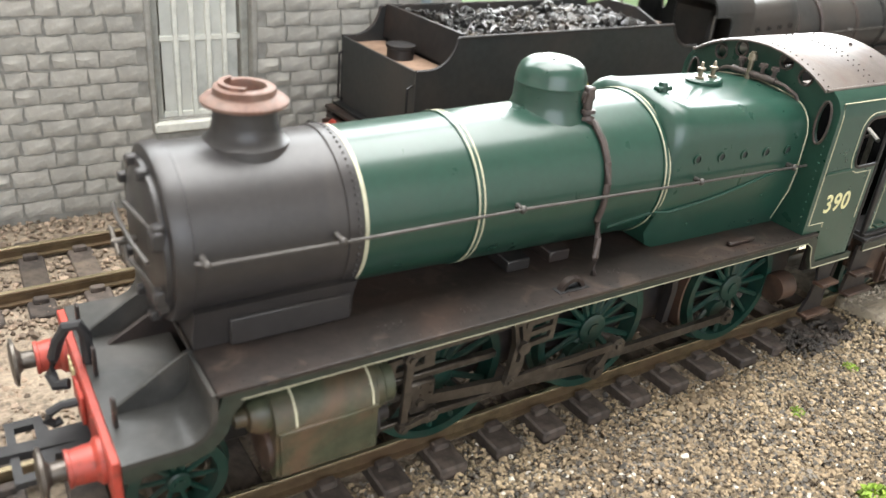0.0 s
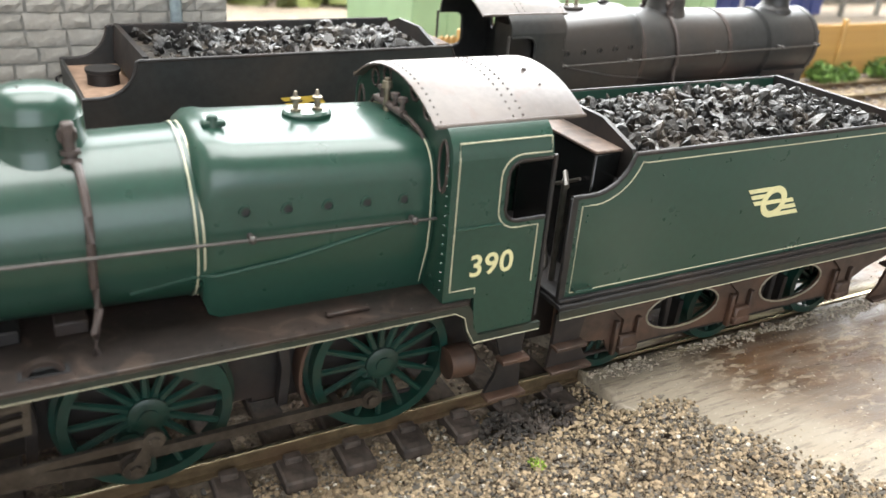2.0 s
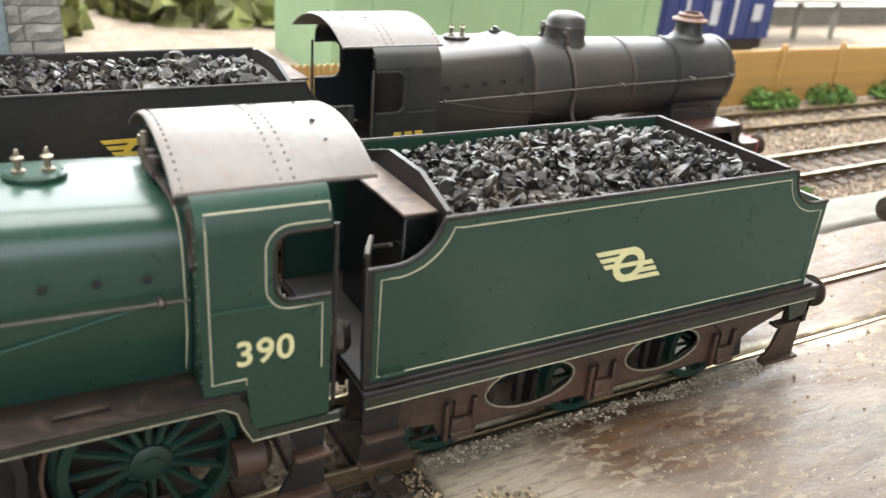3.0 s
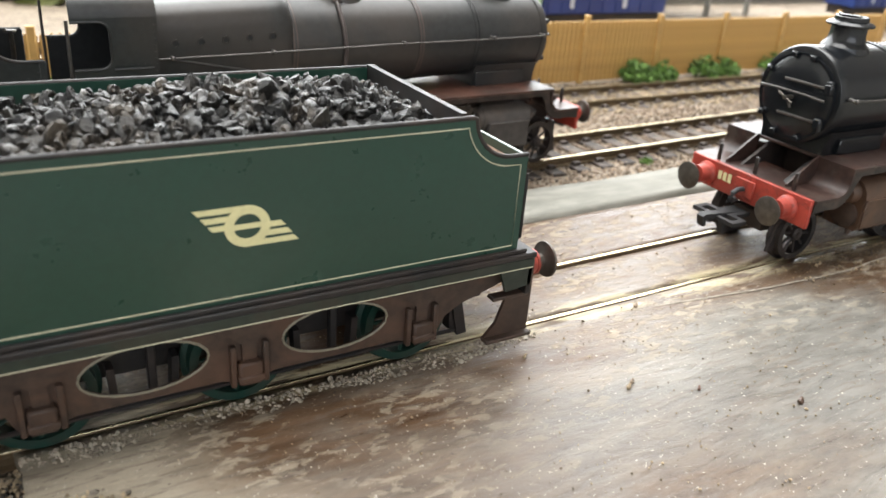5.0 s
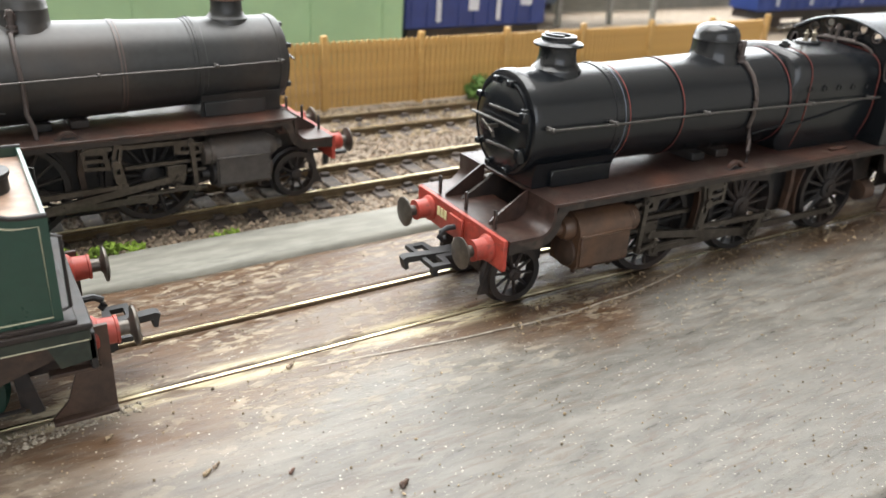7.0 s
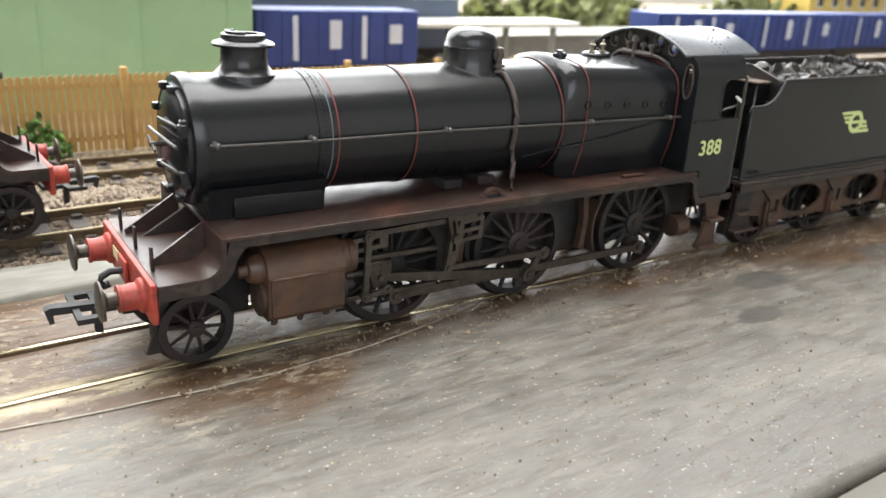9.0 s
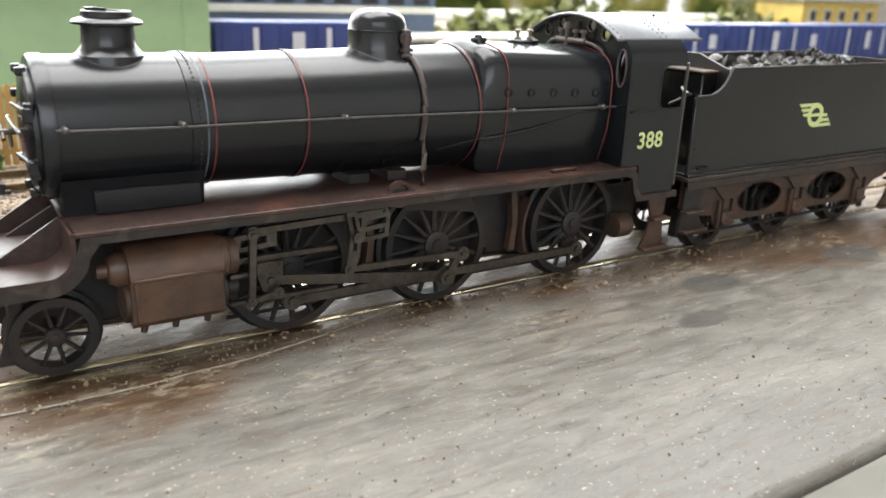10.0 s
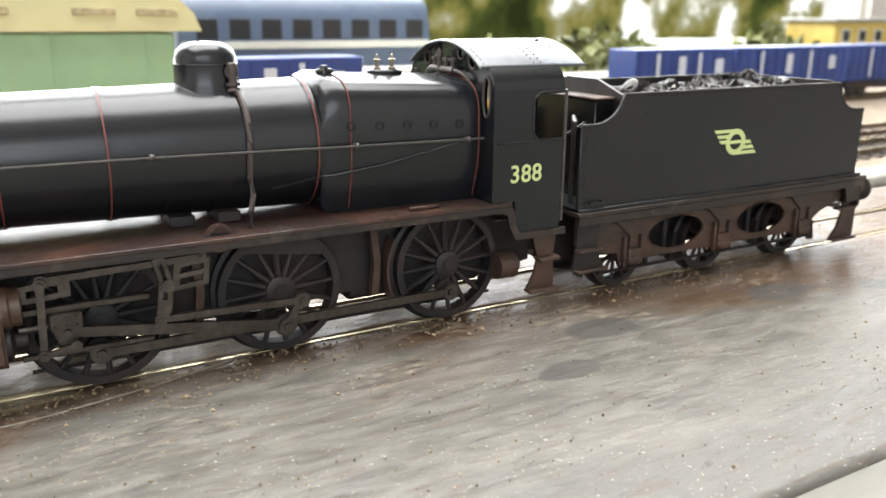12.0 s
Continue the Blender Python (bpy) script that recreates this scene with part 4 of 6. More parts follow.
def wheel_mesh(r, spokes, side, x, z, parent, material, crank=None, weight=None):
    """A spoked wheel: tyre with tread and flange, spokes, hub, balance weight."""
    s = side
    yi, yo = 7.3 * s, 10.0 * s
    w = part("wheel", ring_section(B(), [(r + 0.75, yi), (r + 0.75, yi + 0.6 * s), (r, yi + 0.9 * s), (r - 0.05, yo), (r - 1.35, yo), (r - 1.35, yi)], (x, 0, z), "y", 40), material, parent)
    bm = B()
    a0 = radians(crank) if crank is not None else 0.2
    for i in range(spokes):
        a = a0 + 2 * math.pi * (i + 0.5) / spokes
        c, q = math.cos(a), math.sin(a)
        cyl(bm, (x + c * r * 0.18, yo - 0.9 * s, z + q * r * 0.18), (x + c * (r - 1.2), yo - 0.8 * s, z + q * (r - 1.2)), 0.50 * r / 11 + 0.1, 0.36 * r / 11 + 0.1, 6)
    part("spokes", bm, material, w)
    bm = B()
    lathe(bm, [(r * 0.24, -1.8 * s), (r * 0.24, 0.05 * s), (r * 0.2, 0.3 * s), (r * 0.11, 0.35 * s), (r * 0.11, 0.6 * s), (r * 0.03, 0.65 * s)], (x, yo, z), "y", 18)
    if crank is not None:
        cyl(bm, (x + 0.44 * r * math.cos(a0), yo - 1.2 * s, z + 0.44 * r * math.sin(a0)), (x + 0.44 * r * math.cos(a0), yo + 0.2 * s, z + 0.44 * r * math.sin(a0)), 0.17 * r, None, 14)
    part("hub", bm, material, w)
    if weight:
        bm = B()
        pts = arc(x, z, r - 1.2, crank + 180 - weight, crank + 180 + weight, 12)
        plate(bm, pts, yo - 0.9 * s, yo - 0.05 * s)
        part("balance_weight", bm, material, w)
    return w


def rod(name, a, b, h0, h1, thick, boss, material, parent, side=-1):
    """A flat rod between two joints, with round ends and pins; a and b are (x, y, z)."""
    a, b = Vector(a), Vector(b)
    d = b - a
    bm = B()
    n = Vector((-d.z, 0, d.x)).normalized()
    t = Vector((0, thick / 2, 0))
    vs = [bm.verts.new(p) for p in (a - n * h0 - t, b - n * h1 - t, b + n * h1 - t, a + n * h0 - t, a - n * h0 + t, b - n * h1 + t, b + n * h1 + t, a + n * h0 + t)]
    for q in ((0, 1, 2, 3), (4, 7, 6, 5), (0, 4, 5, 1), (1, 5, 6, 2), (2, 6, 7, 3), (3, 7, 4, 0)):
        bm.faces.new([vs[i] for i in q])
    for p, r in ((a, boss[0]), (b, boss[1])):
        if r:
            cyl(bm, p - t * 1.15, p + t * 1.15, r, None, 14)
            cyl(bm, p + side * t * 1.2, p + side * t * 2.2, r * 0.55, r * 0.5, 6)
    return part(name, bm, material, parent)


def buffer_set(parent, x, dirn, y, z):
    """Buffer housing, shaft and head; dirn -1 points to the front."""
    h = part("buffer_housing", lathe(B(), [(2.75, 0), (2.7, dirn * 0.5), (2.15, dirn * 1.0), (2.0, dirn * 3.2), (2.15, dirn * 3.3), (2.15, dirn * 3.7), (1.2, dirn * 3.75)], (x, y, z), "x", 22), red, parent, "red buffer housing")
    part("buffer_head", lathe(B(), [(1.15, dirn * 3.5), (1.15, dirn * 5.2), (1.6, dirn * 5.6), (3.1, dirn * 5.9), (3.15, dirn * 6.25), (2.6, dirn * 6.5), (0.6, dirn * 6.65)], (x, y, z), "x", 26), steel, h, "dark steel buffer head")


def coupling(parent, x, dirn, z):
    """Flat hook coupling of the model: shank, bar loop and downturned hook."""
    bm = B()
    o = [(x, -2.4), (x + dirn * 4.5, -2.4), (x + dirn * 5.0, -5.8), (x + dirn * 9.2, -5.8), (x + dirn * 9.2, 5.8), (x + dirn * 5.0, 5.8), (x + dirn * 4.5, 2.4), (x, 2.4)]
    h = [(x + dirn * 6.0, -4.4), (x + dirn * 8.2, -4.4), (x + dirn * 8.2, 4.4), (x + dirn * 6.0, 4.4)]
    plate(bm, o, z, z + 0.9, "xy", [h])
    plate(bm, [(x + dirn * 1, z + 0.9), (x + dirn * 12.4, z + 1.6), (x + dirn * 13.2, z + 1.2), (x + dirn * 12.6, z - 1.2), (x + dirn * 11.9, z - 1.0), (x + dirn * 12.0, z + 0.3), (x + dirn * 2, z - 0.1)], -1.0, 0.9)
    plate(bm, [(x + dirn * 5, z), (x + dirn * 6.3, z), (x + dirn * 6.0, z - 4), (x + dirn * 4.8, z - 4.4)], -0.7, 0.7)
    return part("coupling", bm, rubber, parent, "flat black hook coupling")


def emblem(parent, cx, cz, y, w, material, s=-1):
    """Plain badge: a ring with two stacks of slanted bars."""
    bm = B()
    k = w / 13.2
    d0, d1 = y, y + 0.12 * s
    f = 1 if s < 0 else -1
    plate(bm, [(cx + f * q * k, cz + r * k) for q, r in oval(0, 0, 2.9, 2.75, 28)], d0, d1, "xz", [[(cx + f * q * k, cz + r * k) for q, r in oval(0, 0, 1.75, 1.65, 24)]])
    for i in range(3):
        z0 = 2.75 - 1.12 * i
        pts = [(-6.6 + 0.85 * i, z0), (0.6 - 2.6 * (i > 0), z0), (0.5 - 2.7 * (i > 0), z0 - 0.72), (-6.0 + 0.85 * i, z0 - 0.72)]
        plate(bm, [(cx + f * a * k, cz + b * k) for a, b in pts], d0, d1 - 0.02 * s)
        plate(bm, [(cx - f * a * k, cz - b * k) for a, b in pts], d0, d1 - 0.02 * s)
    plate(bm, [(cx + f * a * k, cz + b * k) for a, b in ((-1.9, 0.35), (1.9, 0.35), (1.9, -0.35), (-1.9, -0.35))], d0, d1 - 0.04 * s)
    return part("badge", bm, material, parent, "pale winged-ring badge as plain shapes")


def locomotive(livery, at):
    L = LIVERIES[livery]
    paint = L["paint"]
    loco = thing("steam_locomotive", "%s model steam locomotive with weathered brown footplate on rails" % L["text"], "locomotive", "model locomotives", at)
    # deck
    bm = box(B(), 52.0, 157.0, -17.2, 17.2, 22.7, 23.4, 0.12)
    part("footplate", bm, L["plate"], loco)
    bm = box(B(), 42.0, 53.0, -8.6, 8.6, 16.9, 17.5)
    for s in (-1, 1):
        low = [(42.0, 17.5), (46.0, 17.5)] + arc(48.4, 20.7, 3.2, -90, 0, 8) + [(51.6, 23.4), (52.3, 23.4)] + list(reversed(arc(48.4, 20.7, 3.9, -90, 0, 8))) + [(42.0, 16.8)]
        plate(bm, low, s * 17.2, s * 8.6)
    fp = part("front_platform", bm, L["front"], loco)
    for s in (-1, 1):
        part("gusset", plate(B(), [(52.2, 17.5), (52.2, 23.6), (51.4, 23.6), (43.0, 18.2), (43.0, 17.5)], s * 8.6, s * 8.1), L["front"], fp)
        part("valance", plate(B(), [(42.0, 14.6), (45.8, 15.0)] + arc(48.4, 20.4, 5.6, -88, -8, 8) + [(55.4, 21.5), (155.0, 21.5)] + [(156.4, 20.8), (156.9, 18.4), (158.2, 15.9), (169.8, 15.9), (169.8, 17.2), (159.2, 17.2), (158.2, 18.6), (157.8, 21.6), (156.8, 22.75), (53.0, 22.75)]
                              + list(reversed(arc(48.4, 20.7, 3.95, -90, -3, 8))) + [(42.0, 16.75)], s * 16.9, s * 16.3), L["edge"], loco)
        if L["line"]:
            part("edge_line", tube(B(), [(55, s * 16.95, 21.65), (155, s * 16.95, 21.65), (156.6, s * 16.95, 20.6), (157.2, s * 16.95, 18.4), (158.4, s * 16.95, 16.1), (169.6, s * 16.95, 16.1)], 0.09, 5), cream_line, loco)
        part("rivets", studs(B(), [(54 + 1.5 * i, s * 16.1, 23.42) for i in range(66)] + [(74 + i % 4 * 1.1, s * (12.5 + 0.9 * (i // 4)), 23.42) for i in range(8)] + [(86 + i % 4 * 1.1, s * (13 + 0.9 * (i // 4)), 23.42) for i in range(8)]
                             + [(112 + i % 3 * 1.1, s * (13 + 0.9 * (i // 3)), 23.42) for i in range(6)], 0.16, (0, 0, 1)), L["plate"], loco)
    bm = B()
    for s in (-1, 1):
        plate(bm, [(44, 9), (44, 16.7), (54, 22.6), (157, 22.6), (160, 17), (168.5, 17), (168.5, 8), (156, 6.5), (150, 6.0), (140, 8.5), (124, 7), (96, 6.5), (74, 6), (58, 9)], s * 6.4, s * 5.6)
    for x in (60, 78, 97, 130, 158):
        box(bm, x, x + 1, -5.6, 5.6, 9, 21)
    part("frames", bm, frame_dark, loco)
    part("ash_pan", box(B(), 128, 158, -5.5, 5.5, 5.0, 14, 1.0), frame_dark, loco)
    # wheel splash hole and lubricator on the deck
    for s in (-1, 1):
        part("lubricator", ring_section(B(), [(2.3, -0.5), (2.3, 0.5), (1.7, 0.5), (1.7, -0.5)], (103.5, s * 14.6, 22.9), "y", 20), L["plate"], loco)
        part("deck_slot", box(B(), 100.8, 106.2, s * 14.6 - 0.9, s * 14.6 + 0.9, 23.42, 23.5), rubber, loco)
        part("step_plate", box(B(), 137, 143, s * 14.2 - 0.5, s * 14.2 + 0.5, 23.5, 24.1, 0.15), L["plate"], loco)
    # front beam
    beam = part("buffer_beam", box(B(), 41.0, 42.0, -16.6, 16.6, 11.2, 17.55, 0.15), red, loco, "vermilion buffer beam with grime")
    part("rivets", studs(B(), [(40.95, y, z) for y in [-15.4 + 2.2 * i for i in range(15)] for z in (12.0, 16.7) if abs(abs(y) - 11.4) > 2.8], 0.2, (-1, 0, 0)), red, beam)
    part("drag_plate", box(B(), 40.4, 40.95, -2.6, 2.6, 12.4, 16.4, 0.15), red, beam)
    if livery != "grimy":
        part("number_bars", [box(bm2, 40.75, 40.95, y, y + 0.9, 14.0, 15.9) for bm2 in [B()] for y in (4.2, 5.6, 7.0)][0], cream_letter, beam)
    for s in (-1, 1):
        buffer_set(loco, 41.0, -1, s * 11.35, 14.2)
    part("draw_hook", tube(B(), [(41, 0, 14.2), (38.6, 0, 14.3), (37.2, 0, 13.6), (36.9, 0, 12.6), (37.6, 0, 11.9), (38.4, 0, 12.2)], 0.6, 8), rubber, loco)
    for y in (-10.5, 0, 10.5):
        part("lamp_iron", box(B(), 42.6, 43.1, y - 0.5, y + 0.5, 17.5, 21.4, 0.15), plate_brown, loco)
    coupling(loco, 41.5, -1, 8.4)
    for s in (-1, 1):
        part("guard_iron", plate(B(), [(45.5, 12), (44.0, 12), (42.8, 6.5), (41.4, 2.6), (43.6, 2.6), (45.0, 7)], s * 8.2, s * 9.0), frame_dark, loco)
    if livery == "green":
        part("vacuum_hose", tube(B(), [(42.6, 3.0, 17.5), (42.6, 3.2, 21.5), (42.0, 3.4, 22.8), (40.6, 3.8, 22.6), (39.6, 4.2, 20.6), (38.9, 4.5, 18.2), (38.3, 4.0, 16.2), (38.6, 3.0, 15.2), (40.0, 2.4, 15.4)], 0.75, 8), rubber, loco, "black rubber vacuum hose")
    # leading wheels and truck
    for s in (-1, 1):
        wheel_mesh(6.1, 10, s, 49.2, 6.1, loco, L["wheel"])
        for x, bw in ((85.4, 26), (114.4, 48), (147.4, 26)):
            wheel_mesh(10.9, 16, s, x, 10.9, loco, L["wheel"], L["crank"], bw)
    for x, z in ((49.2, 6.1), (85.4, 10.9), (114.4, 10.9), (147.4, 10.9)):
        part("axle", cyl(B(), (x, -9, z), (x, 9, z), 1.3), frame_dark, loco)
    part("truck_frame", box(B(), 44, 60, -4.5, 4.5, 5.0, 9.5, 0.5), frame_dark, loco)
    # boiler, smokebox, firebox
    shell = B()
    xs = [72.6, 84, 96, 108, 122.6]
    lathe(shell, [(boiler_r(x), x) for x in xs], (0, 0, BZ), "x", 64)
    boiler = part("boiler", shell, paint, loco)
    smoke = part("smokebox", lathe(B(), [(9.6, 50.4), (10.25, 50.6), (10.55, 51.2), (10.55, 52.6), (10.35, 52.7), (10.35, 70.6), (10.55, 70.7), (10.55, 72.6), (10.0, 72.65)], (0, 0, BZ), "x", 64), L["smoke"], loco)
    part("rivets", studs(B(), [(71.9, 10.6 * math.cos(a), BZ + 10.6 * math.sin(a)) for a in [radians(-60 + 5.0 * i) for i in range(61)]], 0.2, (-0.2, 0, 1)), L["smoke"], smoke)
    door = part("smokebox_door", lathe(B(), [(8.9, 0), (8.9, -0.5), (8.5, -0.75), (6.0, -1.25), (3.0, -1.55), (0.2, -1.65)], (50.5, 0, BZ - 0.4), "x", 48), L["smoke"], smoke)
    part("door_ring", ring_section(B(), [(9.3, -0.6), (9.3, 0.2), (8.8, 0.2), (8.8, -0.6)], (50.4, 0, BZ - 0.4), "x", 48), L["smoke"], door)
    part("door_handle", cyl(cyl(B(), (48.9, 0, BZ - 0.4), (46.2, 0, BZ - 0.4), 0.45), (46.6, -1.8, BZ - 1.2), (46.6, 2.0, BZ + 0.5), 0.28), steel, door)
    part("door_handle", cyl(B(), (47.5, -1.0, BZ - 2.4), (47.5, 0.2, BZ - 0.3), 0.28), steel, door)
    for z, y1 in ((BZ + 3.0, -7.8), (BZ - 4.4, -7.2)):
        part("hinge_strap", cyl(B(), (48.4, 2.5, z + 0.2), (49.8, y1, z), 0.3, 0.4, 8), handrail_steel, door)
        part("hinge", box(B(), 48.6, 50.2, y1 - 1.0, y1 + 0.8, z - 1.1, z + 1.1, 0.25), L["smoke"], door)
    part("front_handrail", tube(B(), [(48.2, -8.2, BZ + 0.6), (47.7, -4, BZ + 1.0), (47.7, 4, BZ + 1.0), (48.2, 8.2, BZ + 0.6)], 0.28, 8), handrail_steel, smoke)
    for a in (75, 105, 30, 150, 215, 325, 250, 290):
        part("door_dog", box(B(), 48.9, 50.3, 9.0 * math.cos(radians(a)) - 0.7, 9.0 * math.cos(radians(a)) + 0.7, BZ - 0.4 + 9.0 * math.sin(radians(a)) - 0.6, BZ - 0.4 + 9.0 * math.sin(radians(a)) + 0.6, 0.2), L["smoke"], door)
    sad = B()
    loft(sad, [[(x, -9.4, 28.8), (x, -8.4, 26.0), (x, -8.2, 23.4), (x, 8.2, 23.4), (x, 8.4, 26.0), (x, 9.4, 28.8), (x, 0, 29.5)] for x in (52.4, 72.4)])
    part("saddle", sad, L["smoke"], smoke)
    part("steam_pipe", [box(b2, 56.5, 71.8, s * 8.7 - 0.5, s * 8.7 + 0.5, 23.4, 27.0, 0.2) for b2 in [B()] for s in (-1, 1)][0], L["smoke"], smoke)
    # chimney
    ch = part("chimney", lathe(B(), [(5.2, -1.2), (5.0, 0.0), (4.45, 0.5), (3.95, 1.3), (3.75, 2.3), (3.7, 3.6), (3.7, 4.2)], (62.0, 0, 45.2), "z", 40), L["smoke"], smoke)
    part("chimney_rim", lathe(B(), [(3.72, 4.1), (4.95, 4.35), (5.0, 4.7), (4.6, 5.05), (3.75, 5.3), (3.55, 5.4), (3.5, 6.15), (3.3, 6.3), (2.5, 6.3), (2.4, 6.1), (2.4, 4.6), (0.5, 4.5)], (62.0, 0, 45.2), "z", 40), L["rim"], ch)
    part("capuchon", plate(B(), [(62 + 2.9 * math.cos(radians(a)), 2.9 * math.sin(radians(a))) for a in range(100, 265, 15)] + [(62 + 2.3 * math.cos(radians(a)), 2.3 * math.sin(radians(a))) for a in range(260, 95, -15)], 51.4, 51.9, "xy"), L["rim"], ch)
    # dome with a saddle flare
    prof = [(6.2, -1.9), (5.9, -0.9), (5.45, 0.1), (5.2, 1.0), (5.15, 3.2), (5.2, 3.25), (5.2, 3.5), (5.15, 3.55), (5.0, 4.7), (4.5, 5.8), (3.6, 6.5), (2.2, 6.95), (0.3, 7.1)]
    part("dome", lathe(B(), prof, (106.7, 0, 45.4), "z", 44), paint, boiler)
    part("dome_bolts", studs(B(), [(106.7 + q * math.cos(a), q * math.sin(a), 45.4 + 7.0) for q, a in ((0.3, 0), (2.0, 2.0), (2.0, 4.0))], 0.22, (0, 0, 1)), rivet_dark, boiler)
    for s in (-1, 1):
        bm = cyl(B(), (109.6, s * 4.1, 47.8), (109.6, s * 5.3, 47.6), 1.1)
        cyl(bm, (109.7, s * 5.0, 48.4), (109.7, s * 5.2, 45.0), 0.75, 0.65, 12)
        cyl(bm, (109.7, s * 5.2, 46.0), (109.7, s * 5.25, 45.5), 1.15, None, 10)
        cyl(bm, (109.7, s * 5.2, 44.9), (109.7, s * 5.4, 44.4), 1.15, None, 10)
        box(bm, 109.0, 110.4, s * 4.9 - 0.8, s * 4.9 + 0.8, 47.6, 49.2, 0.25)
        part("clack_valve", bm, rivet_dark, boiler)
        pts = [(109.7, s * 5.4, 44.6)] + [(110.2 + 0.2 * math.sin(i), s * 11.45 * math.cos(radians(a)), BZ + 11.45 * math.sin(radians(a))) for i, a in enumerate((55, 40, 25, 10, -5, -20))]
        pts += [(110.2, s * 11.4, 28.6), (109.4, s * 12.4, 26.0), (109.2, s * 12.8, 23.4)]
        part("feed_pipe", tube(B(), pts, 0.52, 8), rivet_dark, boiler)
    # On the black engine the first ring is a painted highlight, not lining.
    for x, m_, dbl in ((72.75, {"green": L["band"], "black": ring_glint}.get(livery, paint), 0), (89.4, L["band"], 1), (122.2, L["band"], 1)) + (((73.9, L["band"], 0),) if livery == "black" else ()):
        r = boiler_r(x) + 0.02
        part("boiler_band", ring_section(B(), [(r + 0.14, x - 0.75), (r + 0.14, x + 0.75), (r - 0.1, x + 0.75), (r - 0.1, x - 0.75)], (0, 0, BZ), "x", 64), paint, boiler)
        for o in ((-0.40, 0.40) if dbl else (0.3,)):
            if livery == "black" and dbl and o > 0.2:
                continue
            w = 0.12 if dbl else (0.13 if livery == "black" else 0.26)
            part("lining", ring_section(B(), [(r + 0.19, x + o - w), (r + 0.19, x + o + w), (r, x + o + w), (r, x + o - w)], (0, 0, BZ), "x", 64), m_, boiler)

    def fire_section(x, hw, top, cr, bot):
        """Flat-topped firebox shape: sides leaning in, round shoulders, slightly domed crown."""
        half = [(hw * 0.82, bot), (hw * 0.97, BZ - 5.0), (hw, BZ - 1.5), (hw - 0.1, top - cr - 0.9)]
        half += [(hw - 0.25 - cr * (1 - math.cos(radians(a))), top - 0.75 - cr + cr * math.sin(radians(a))) for a in range(12, 88, 15)]
        half += [((hw - 0.25 - cr) * k, top - 0.72 * k * k) for k in (0.8, 0.5, 0.2)]
        return [(x, -y, z) for y, z in half] + [(x, y, z) for y, z in reversed(half)]

    part("firebox", loft(B(), [fire_section(122.4, 10.9, 46.0, 8.0, 26.0), fire_section(123.0, 11.2, 46.9, 7.0, 24.0), fire_section(124.2, 11.45, 47.4, 6.0, 23.4), fire_section(125.8, 11.6, 47.3, 5.4, 23.4), fire_section(127.2, 11.7, 46.9, 5.0, 23.4), fire_section(152.9, 12.4, 45.9, 4.8, 23.4)]), paint, boiler)
    if livery != "grimy":
        for x, hw, top in ((127.4, 11.72, 46.9), (152.3, 12.4, 45.95)):
            if livery == "green" and x < 130:
                continue
            part("lining", tube(B(), [(a, b * 1.006, c) for a, b, c in fire_section(x, hw, top + 0.06, 4.9, 24)], 0.12, 6), L["band"], boiler)
    for i in range(5):
        x = 127.6 + 5.2 * i
        for s in (-1, 1):
            hw = 11.62 + 0.027 * (x - 127)
            bm = ring_section(B(), [(0.85, s * (hw - 0.2)), (0.85, s * (hw + 0.22)), (0.55, s * (hw + 0.22)), (0.55, s * (hw - 0.2))], (x, 0, 38.6 - 0.035 * (x - 127.6)), "y", 16)
            pl = part("washout_plug", bm, paint, boiler)
            part("plug_core", cyl(B(), (x, s * (hw - 0.2), 38.6 - 0.035 * (x - 127.6)), (x, s * (hw + 0.05), 38.6 - 0.035 * (x - 127.6)), 0.54), rubber, pl)
    bm = lathe(B(), [(2.6, 0), (2.7, 0.25), (2.7, 1.0), (2.4, 1.3), (0.2, 1.3)], (139.2, 0, 45.9), "z", 28)
    for v in bm.verts:
        v.co.x = 139.2 + (v.co.x - 139.2) * 1.25
    sv = part("valve_seat", bm, paint, boiler)
    for x in (137.6, 140.6):
        part("safety_valve", lathe(B(), [(0.75, 1.2), (0.75, 1.6), (0.4, 1.7), (0.4, 2.6), (0.7, 2.7), (0.7, 3.0), (0.35, 3.2), (0.2, 3.9), (0.05, 4.0)], (x, -0.3, 45.9), "z", 12), brass, sv, "tarnished brass safety valve")
    part("filler_plug", box(cyl(B(), (126.0, -3.4, 46.4), (126.0, -3.4, 48.3), 0.95, 0.65, 10), 124.6, 127.6, -4.1, -2.7, 46.9, 47.7, 0.2), paint, boiler)
    for s in (-1, 1):
        part("clothing_seam", tube(B(), [(114, s * 9.05, 28.6), (122, s * 10.2, 30.2), (123.8, s * 11.5, 30.4), (133, s * 11.95, 31.5), (149, s * 12.35, 34.7)], 0.3, 6), paint, boiler)
        hr = part("handrail", tube(B(), [(52.2, s * 11.6, 36.4), (53.3, s * 12.2, 36.3), (69.0, s * 11.95, 35.9), (95, s * 11.95, 35.8), (128, s * 13.0, 35.4), (152.6, s * 13.7, 35.2)], 0.23, 8), handrail_steel, loco)
        for x, y in ((53.3, 12.2), (69.0, 11.95), (95.0, 11.95), (128.0, 13.0), (149.5, 13.6)):
            z = 36.3 - (x - 53.3) * 0.0113
            part("handrail_knob", cyl(ball(B(), (x, s * y, z), 0.56), (x, s * (y - 1.9), z), (x, s * y, z), 0.5, 0.28, 8), handrail_steel, hr)
        for x0, x1 in ((97.5, 101.5), (105.2, 109)):
            part("boiler_bracket", box(B(), x0, x1, s * 4 - 3.5, s * 4 + 3.5, 23.4, 25.2, 0.2), frame_dark, boiler)
